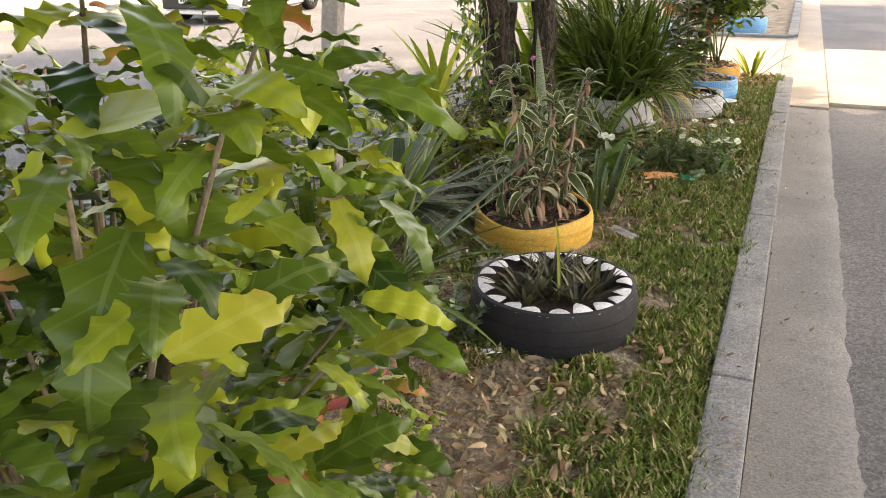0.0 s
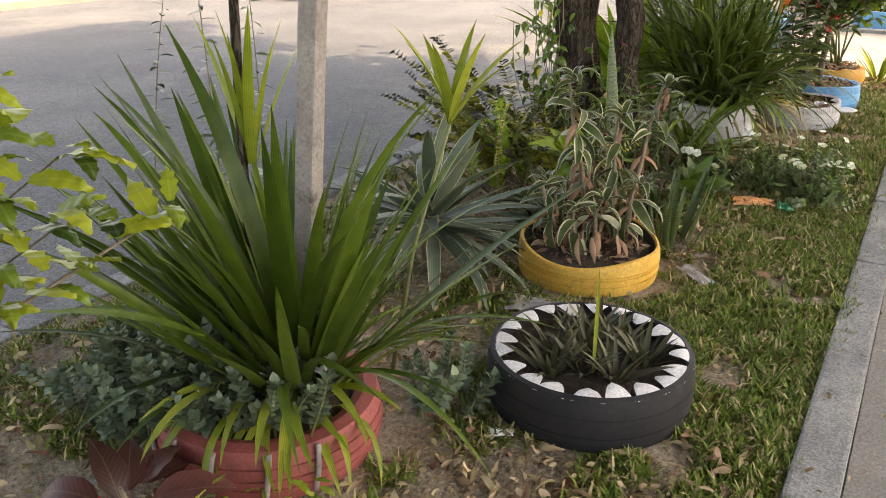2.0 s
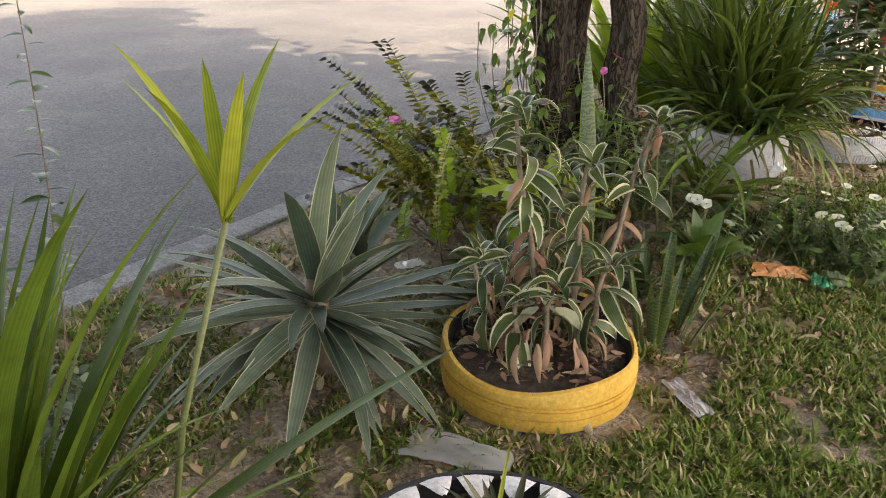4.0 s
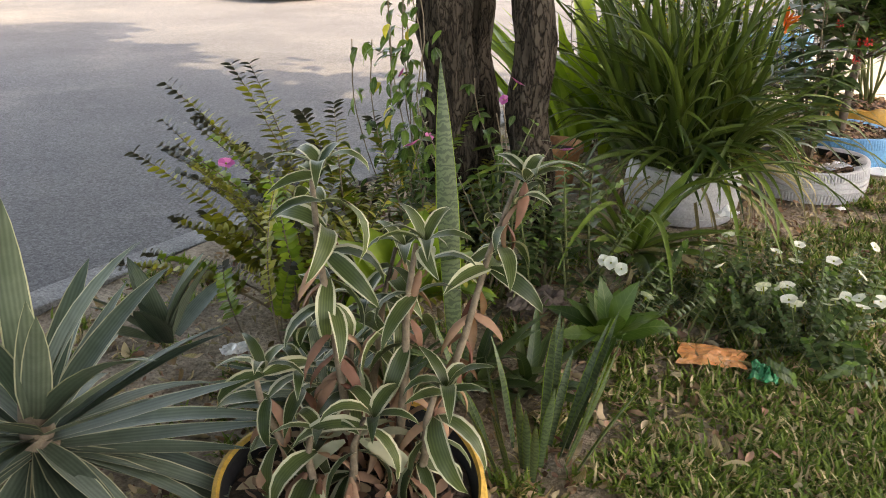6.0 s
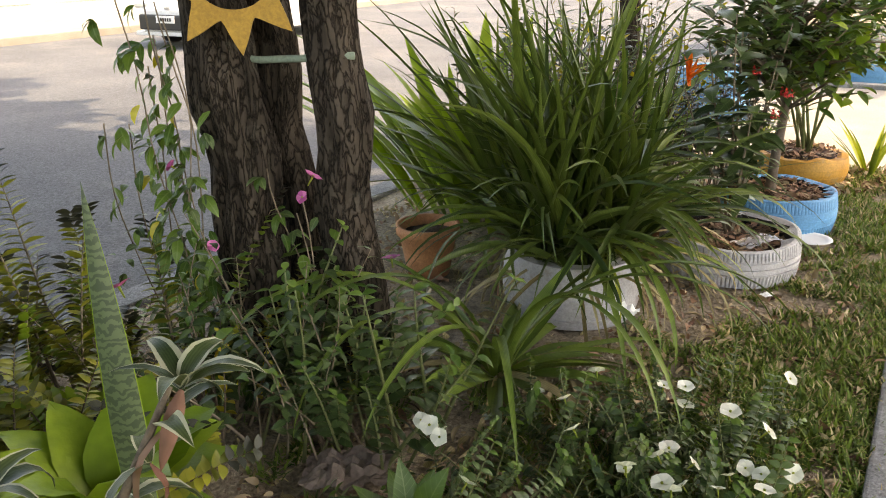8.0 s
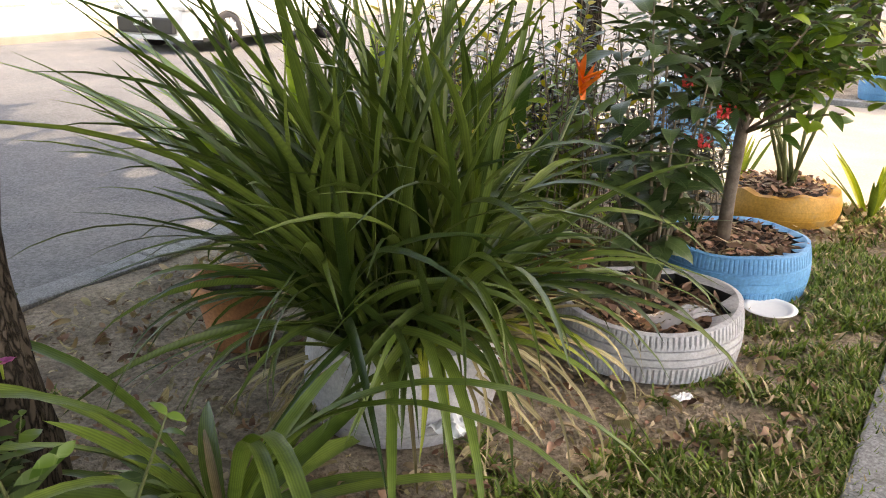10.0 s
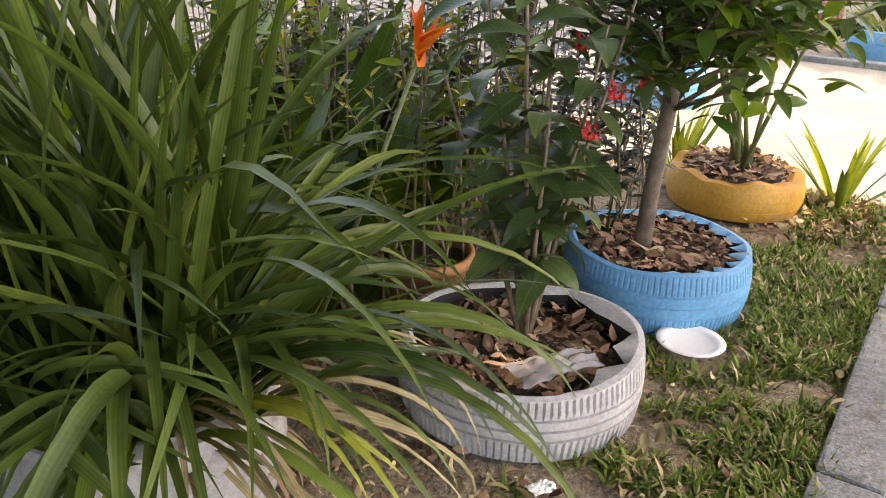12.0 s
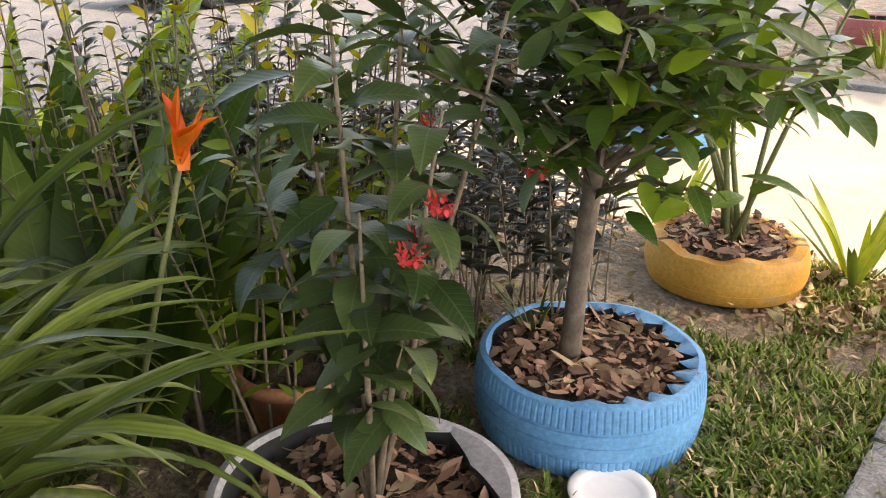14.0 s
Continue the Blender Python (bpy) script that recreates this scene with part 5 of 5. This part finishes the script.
tube_part("cord", [(-.2, -.12, 0), (-.05, -.08, -.01), (.1, -.06, .0), (.25, .0, .01)], [.012] * 4, M_TWINE, tw, 6)

# ---- post, stake and pots ----
post = thing("wooden_post", (-1.362, 2.27, 0), "grey weathered wooden post standing in the red tyre", "post")
b = bmesh.new()
box(b, -.034, .034, -.028, .028, 0, 2.3, .008)
bmesh.ops.subdivide_edges(b, edges=[e for e in b.edges if abs(e.verts[0].co.z - e.verts[1].co.z) > 1], cuts=24)
for v in b.verts:
    v.co += Vector((noise.noise(v.co * 6) * .004 + .033 * v.co.z, noise.noise(v.co * 6 + Vector((5, 0, 0))) * .004 + .09 * v.co.z, 0))
part("shaft", b, M_POST, post)
stake = thing("stake", (-1.61, 2.36, 0.12), "dark thin stake with strap leaves beside the road", "post")
tube_part("shaft", [(0, 0, 0), (.0, .0, .7), (.02, .02, 1.5)], [.017, .016, .014], M_BARK, stake, 8)
tube_part("tie", [(-.02, .0, .62), (.02, .005, .63), (.0, .02, .64), (-.02, .0, .65)], [.004] * 4, M_TWINE, stake, 5)
clump("lily_plant", (-1.59, 2.38, 0.85), "pale strap leaves tied to the thin stake", "plant", [leaf_mesh("fan_leaf", [M_YOUNG], .5, .035, .2, .3, "strap", seg=7)], 8, (2, 18), .02, leaf="fan_leaf")
tuft = thing("lily_plant", (-1.22, 2.59, 0.1), "tall thin stem with a pale strap-leaved tuft", "plant")
tube_part("stem", [(0, 0, 0), (.06, .05, .45), (.16, .12, .88)], [.008, .007, .006], M_STEM, tuft, 6)
for k in range(8):
    child("fan_leaf", leaf_mesh("fan_leaf", [M_YOUNG], U(.3, .42), .034, U(.2, .7), .3, "strap", seg=7), tuft, aim((.16, .12, .87), k * 137.5, U(4, 38)))


def pot(loc, rr, hh, label, mat):
    t = thing("plant_pot", loc, label, "pot")
    prof = [(rr * .7, 0), (rr * .82, hh * .4), (rr * .95, hh * .82), (rr * 1.06, hh * .83), (rr * 1.06, hh), (rr * .95, hh), (rr * .9, hh * .8)]
    vs, fs = [], []
    for r, z in prof:
        vs += [(r * math.cos(2 * math.pi * k / 28), r * math.sin(2 * math.pi * k / 28), z) for k in range(28)]
    for i in range(len(prof) - 1):
        fs += [(i * 28 + k, i * 28 + (k + 1) % 28, (i + 1) * 28 + (k + 1) % 28, (i + 1) * 28 + k) for k in range(28)]
    fs.append(tuple(range(27, -1, -1)))
    child("body", py_mesh("body", vs, fs, mat, True), t)
    child("soil", soil_disc(rr * .9, hh * .8), t)
    return t


pot((-1.85, 6.82, 0), .14, .24, "brown terracotta pot behind the lily", M_TERRA)
pot((-1.15, 7.86, 0), .15, .19, "orange terracotta pot half hidden by leaves", M_TERRA)

# ---- parked car across the road ----
car = thing("car", (-11.35, 16.0, -0.14), "white parked saloon car with alloy wheels in the sun", "car")
CW = .88


def car_shell():
    """Body sections along the car, front at -y."""
    secs = [(-2.3, .55, .36, .62, .62), (-2.22, .72, .24, .70, .70), (-2.0, .84, .2, .80, .80), (-1.4, .88, .2, .90, .92), (-1.0, .88, .2, .94, .97), (-.3, .88, .2, .95, 1.38),
            (.3, .88, .2, .96, 1.45), (.9, .88, .2, .97, 1.43), (1.5, .87, .2, .99, 1.2), (1.95, .85, .22, 1.0, 1.05), (2.25, .78, .3, .95, .97), (2.33, .62, .4, .8, .8)]
    vs, fs, idx = [], [], []
    for y, w, zb, zs, zt in secs:
        wt = w * (.72 if zt > zs + .1 else .93)
        vs += [(-w * .93, y, zb), (-w, y, zb + .15), (-w, y, zs - .06), (-w * .97, y, zs), (-wt, y, zt - .04), (-wt * .8, y, zt), (wt * .8, y, zt), (wt, y, zt - .04), (w * .97, y, zs), (w, y, zs - .06), (w, y, zb + .15), (w * .93, y, zb)]
    n = 12
    for i in range(len(secs) - 1):
        for k in range(n - 1):
            fs.append((i * n + k, i * n + k + 1, (i + 1) * n + k + 1, (i + 1) * n + k))
            glass = k in (3, 7) and secs[i][4] > secs[i][3] + .1 and secs[i + 1][4] > secs[i + 1][3] + .1 or k in (4, 5, 6) and i in (4, 7, 8)
            idx.append(1 if glass else 0)
        fs.append((i * n + n - 1, i * n, (i + 1) * n, (i + 1) * n + n - 1))
        idx.append(0)
    fs += [tuple(range(n - 1, -1, -1)), tuple(range((len(secs) - 1) * n, len(secs) * n))]
    idx += [0, 0]
    return py_mesh("body", vs, fs, [M_CARP, M_GLASS], False, idx)


child("body", car_shell(), car, None, "white painted body")
b = bmesh.new()
box(b, -.62, .62, -2.36, -2.26, .30, .55, .03)
part("grille", b, M_BLACKPL, car, "black lower grille")
b = bmesh.new()
box(b, -.78, .78, -2.30, -2.1, .2, .27, .02)
part("bumper_lip", b, M_CARP, car)
b = bmesh.new()
box(b, -.2, .2, -2.385, -2.365, .42, .54, .005)
plate_ = part("number_plate", b, M_PLASTIC, car, "pale number plate")
for k in range(6):
    b = bmesh.new()
    box(b, -.15 + k * .05, -.115 + k * .05, -2.39, -2.386, .45, .505)
    part("plate_mark", b, M_BLACKPL, plate_)
b = bmesh.new()
box(b, -.07, .07, -2.32, -2.25, .64, .69, .015)
part("badge", b, M_CHROME, car)
for sx in (-1, 1):
    b = bmesh.new()
    box(b, min(sx * .5, sx * .82), max(sx * .5, sx * .82), -2.24, -2.02, .64, .74, .03)
    part("headlight", b, M_CHROME, car, "clear headlight")
    b = bmesh.new()
    box(b, min(sx * .885, sx * 1.02), max(sx * .885, sx * 1.02), -.85, -.7, .92, 1.06, .03)
    part("mirror", b, M_CARP, car)
    for wy in (-1.4, 1.3):
        wl = thing("wheel", (sx * .80, wy, .32), "", "")
        wl.parent = car
        for key in ("category", "label"):
            if key in wl:
                del wl[key]
        vs, fs = [], []
        prof = [(.2, .1), (.3, .1), (.325, .06), (.325, -.06), (.3, -.1), (.2, -.1)]
        for x, r_ in ((p_[1], p_[0]) for p_ in prof):
            vs += [(x, r_ * math.cos(2 * math.pi * k / 32), r_ * math.sin(2 * math.pi * k / 32)) for k in range(32)]
        for i in range(5):
            fs += [(i * 32 + k, i * 32 + (k + 1) % 32, (i + 1) * 32 + (k + 1) % 32, (i + 1) * 32 + k) for k in range(32)]
        child("tyre", py_mesh("tyre", vs, fs, M_RUBBER, True), wl)
        bag = Bag()
        for k in range(10):
            a = 2 * math.pi * k / 10
            bag.add(tube([(sx * .09, .03 * math.cos(a), .03 * math.sin(a)), (sx * .085, .2 * math.cos(a), .2 * math.sin(a))], [.018, .022], 5), Matrix.Identity(4))
        bag.add(tube([(sx * .07, 0, 0), (sx * .1, 0, 0)], [.05, .04], 12), Matrix.Identity(4))
        child("rim", bag.mesh("rim", [M_CHROME]), wl, None, "silver spoked alloy rim")
b = bmesh.new()
box(b, -.8, .8, -1.9, 1.95, .17, .3)
part("underbody", b, M_BLACKPL, car)
car.rotation_euler = (0, 0, radians(4))


# ---- litter ----
def crumple(name, loc, sx, sy, h, mat, label, cat, rot=0.0, seed=1):
    n = 14
    vs = []
    for j in range(n + 1):
        for i in range(n + 1):
            u, v = i / n * 2 - 1, j / n * 2 - 1
            e = 1 + .22 * noise.noise((u * 1.5, v * 1.5, seed))
            z = h * (.35 + .9 * abs(noise.noise((u * 2.2, v * 2.2, seed + 4)))) * (1 - .5 * max(abs(u), abs(v)))
            vs.append((u * sx * e, v * sy * e, z + .004))
    fs = [(j * (n + 1) + i, j * (n + 1) + i + 1, (j + 1) * (n + 1) + i + 1, (j + 1) * (n + 1) + i) for j in range(n) for i in range(n)]
    ob = tagged(new(name, py_mesh(name, vs, fs, mat, mat == M_FILM)), label, cat)
    ob.matrix_basis = pose(loc[0], loc[1], loc[2], 0, 0, rot)
    return ob


crumple("plastic_wrapper", (-0.54, 5.32, 0.01), .11, .07, .035, M_ORANGEB, "crumpled orange plastic wrapper on the ground", "litter", 20, 2)
crumple("plastic_wrapper", (-0.36, 5.3, 0.01), .045, .06, .05, M_GREENB, "crumpled green plastic wrapper on the grass", "litter", 10, 5)
crumple("cloth_scrap", (-0.56, 4.12, 0.01), .1, .035, .03, M_GREYB, "grey scrap of cloth on the grass", "litter", -40, 7)
crumple("plastic_bag", (-1.03, 3.45, 0.01), .15, .07, .05, M_FILM, "clear crumpled plastic bag between the tyres", "litter", 10, 9)
crumple("paper_scrap", (-0.78, 2.56, 0.01), .04, .02, .02, M_PLASTIC, "small white paper scrap on dry leaves", "litter", 30, 11)
crumple("snack_packet", (-1.245, 2.20, 0.30), .06, .055, .05, M_PLASTIC, "white and blue packet at the foot of the post", "litter", 30, 13)
crumple("snack_packet", (-1.235, 2.195, 0.345), .035, .022, .02, M_BLUEPR, "blue printed scrap on the packet", "litter", 30, 14)
crumple("plastic_bag", (-0.88, 6.66, 0.05), .07, .05, .1, M_PLASTIC, "white plastic bag by the white tyre", "litter", 0, 15)
crumple("plastic_bag", (-0.525, 7.50, 0.155), .11, .05, .05, M_FILM, "clear plastic bag draped on the white tyre rim", "litter", 62, 9)
crumple("plastic_wrapper", (-1.50, 1.58, 0.06), .06, .05, .1, M_REDFL, "bright red wrapper under the shrub", "litter", 0, 19)
crumple("plastic_wrapper", (-1.36, 1.28, 0.03), .07, .06, .1, M_BLUEPR, "blue and white wrapper under the shrub", "litter", 0, 21)
crumple("fallen_bark", (-1.2, 5.32, 0.02), .12, .08, .1, M_SHEATH, "brown fallen palm sheath at the tree foot", "litter", 30, 23)
crumple("paper_scrap", (-0.42, 7.26, 0.01), .03, .02, .02, M_PLASTIC, "white paper scrap near the white tyre", "litter", 60, 25)
crumple("plastic_wrapper", (-1.2, 3.5, 0.01), .06, .03, .02, M_MAROON, "faded reddish wrapper by the yellow tyre", "litter", 60, 27)
crumple("paper_scrap", (-1.9, 4.45, 0.01), .06, .04, .04, M_PLASTIC, "pale crumpled paper behind the agave", "litter", 60, 29)

dish = thing("plastic_plate", (-0.355, 8.08, 0.02), "white disposable plastic plate on the soil", "plate")
prof = [(.0, .004), (.062, .004), (.07, .007), (.078, .012), (.098, .014), (.1, .012), (.08, .008), (.07, .0), (.0, .0)]
vs, fs = [], []
for r_, z in prof:
    vs += [(r_ * math.cos(2 * math.pi * k / 40), r_ * math.sin(2 * math.pi * k / 40), z) for k in range(40)]
for i in range(len(prof) - 1):
    fs += [(i * 40 + k, i * 40 + (k + 1) % 40, (i + 1) * 40 + (k + 1) % 40, (i + 1) * 40 + k) for k in range(40)]
child("dish", py_mesh("dish", vs, fs, M_PLASTIC, True), dish)

# ---- grass and fallen leaves ----
rg = np.random.default_rng(3)
TYRES = ((BLK, .355), (YEL, .335), (RED, .365), (WHT, .31), (BLU, .31), (YEL2, .31), (WIR, .3), (Vector((-.355, 8.08, 0)), .12))


def sod(x, y):
    """How grassy the ground is, 0 to 1."""
    g_ = .45 + 1.3 * noise.noise((x * 1.8, y * 1.8, 7)) + .9 * noise.noise((x * 6.5, y * 6.5, 2)) + (.6 if x > -.5 else .1 if x > -1.0 else -.4)
    if y < 3.0 and -.95 < x < -.2:
        g_ -= .75
    if y > 4.4:
        g_ -= .38
    if x < -1.7 and y < 3.6:
        g_ += .9
    if -1.0 < x < -.15 and 7.0 < y < 7.9 or y > 9.0 and x < -.3:
        g_ -= .8
    return g_


def grass(name, count, x0, x1, y0, y1, lo, hi, mats, label, dry):
    vs, fs, idx = [], [], []
    done = 0
    tx = ty = left = 0
    for _ in range(count):
        if left <= 0:
            tx, ty, left = rg.uniform(x0, x1), rg.uniform(y0, y1), int(rg.integers(6, 26))
            if rg.uniform(0, 1) > sod(tx, ty):
                left = 0
                continue
        left -= 1
        x, y = tx + rg.normal(0, .017), ty + rg.normal(0, .017)
        if not x0 < x < x1 or any((x - c.x) ** 2 + (y - c.y) ** 2 < r_ * r_ for c, r_ in TYRES):
            continue
        a, ln, lean, w = rg.uniform(0, 6.283), rg.uniform(lo, hi), rg.uniform(.4, 1.75), rg.uniform(.0025, .0055)
        dx, dy = math.cos(a), math.sin(a)
        z0 = height(x, y) - .003
        k = len(vs)
        for s, ww in ((0, 1), (.55, .9), (1, .08)):
            th = lean * (.4 + .6 * s)
            px, pz = math.sin(th) * ln * s, math.cos(th) * ln * s
            vs.append((x + dx * px - dy * w * ww, y + dy * px + dx * w * ww, z0 + pz))
            vs.append((x + dx * px + dy * w * ww, y + dy * px - dx * w * ww, z0 + pz))
        fs += [(k, k + 1, k + 3, k + 2), (k + 2, k + 3, k + 5, k + 4)]
        m = 1 if rg.uniform(0, 1) < dry else 0
        idx += [m, m]
    ob = tagged(new(name, py_mesh(name, vs, fs, mats, False, idx)), label, "grass", kind="stuff")
    return ob


grass("grass", 135000, -1.45, 0.10, 1.0, 9.8, .025, .075, [M_GRASS, M_DRY], "short green lawn grass mixed with dry blades", .2)
grass("grass_edge", 16000, -.03, .13, 1.0, 9.8, .03, .075, [M_GRASS, M_DRY], "ragged grass hanging over the kerb", .2)
grass("grass_verge", 26000, -2.72, -1.4, 1.8, 6.5, .02, .06, [M_GRASS, M_DRY], "thin grass on the far side of the bed", .3)
bag = Bag()
dl = [leaf_data(L, L * wd_, dp, fo, "ovate", seg=5, wave=wv, twist=tw_) for L, wd_, dp, fo, wv, tw_ in ((.035, .5, .6, .3, .05, .4), (.05, .35, -.5, .5, .1, -.8), (.06, .42, 1.3, -.3, .12, .6), (.075, .3, .7, .6, .08, 1.0), (.03, .55, .2, .1, .15, 0), (.045, .25, 1.6, .5, .05, -1.2), (.055, .5, -1.0, -.4, .14, .5))]
TONES = (0, 0, 0, 0, 3, 3, 1, 2)
for k in range(15000):
    x, y = (U(-2.6, .05), U(1.0, 9.8)) if k % 5 else (U(-1.0, -.05), U(1.0, 3.0)) if k % 2 else (U(-.9, .0), U(4.3, 7.6))
    if any((x - c.x) ** 2 + (y - c.y) ** 2 < (r_ + .01) ** 2 for c, r_ in TYRES):
        continue
    if U(0, 1) < (.3 if x > -.45 else .08):
        continue
    bag.add(R.choice(dl), aim((x, y, height(x, y) + U(.006, .03)), U(0, 360), U(60, 112), U(-50, 50), U(.3, 1.15)), R.choice(TONES))
for _ in range(420):
    x, y = U(-.5, .04), U(9.2, 9.82)
    bag.add(R.choice(dl), aim((x, y, height(x, y) + U(.006, .05)), U(0, 360), U(60, 112), U(-50, 50), U(.5, 1.2)), R.choice(TONES))
for _ in range(260):
    x, y = U(.05, .5), U(1.6, 9.8)
    bag.add(R.choice(dl), aim((x, y, .045 if x < .2 else -.11), U(0, 360), U(80, 98), 0, U(.25, .6)), R.choice(TONES))
tagged(new("leaf_litter", bag.mesh("leaf_litter", [M_DEAD, M_MULCH, M_WITHER, M_STRAW])), "dry brown fallen leaves scattered over grass and soil", "leaf litter", kind="stuff")
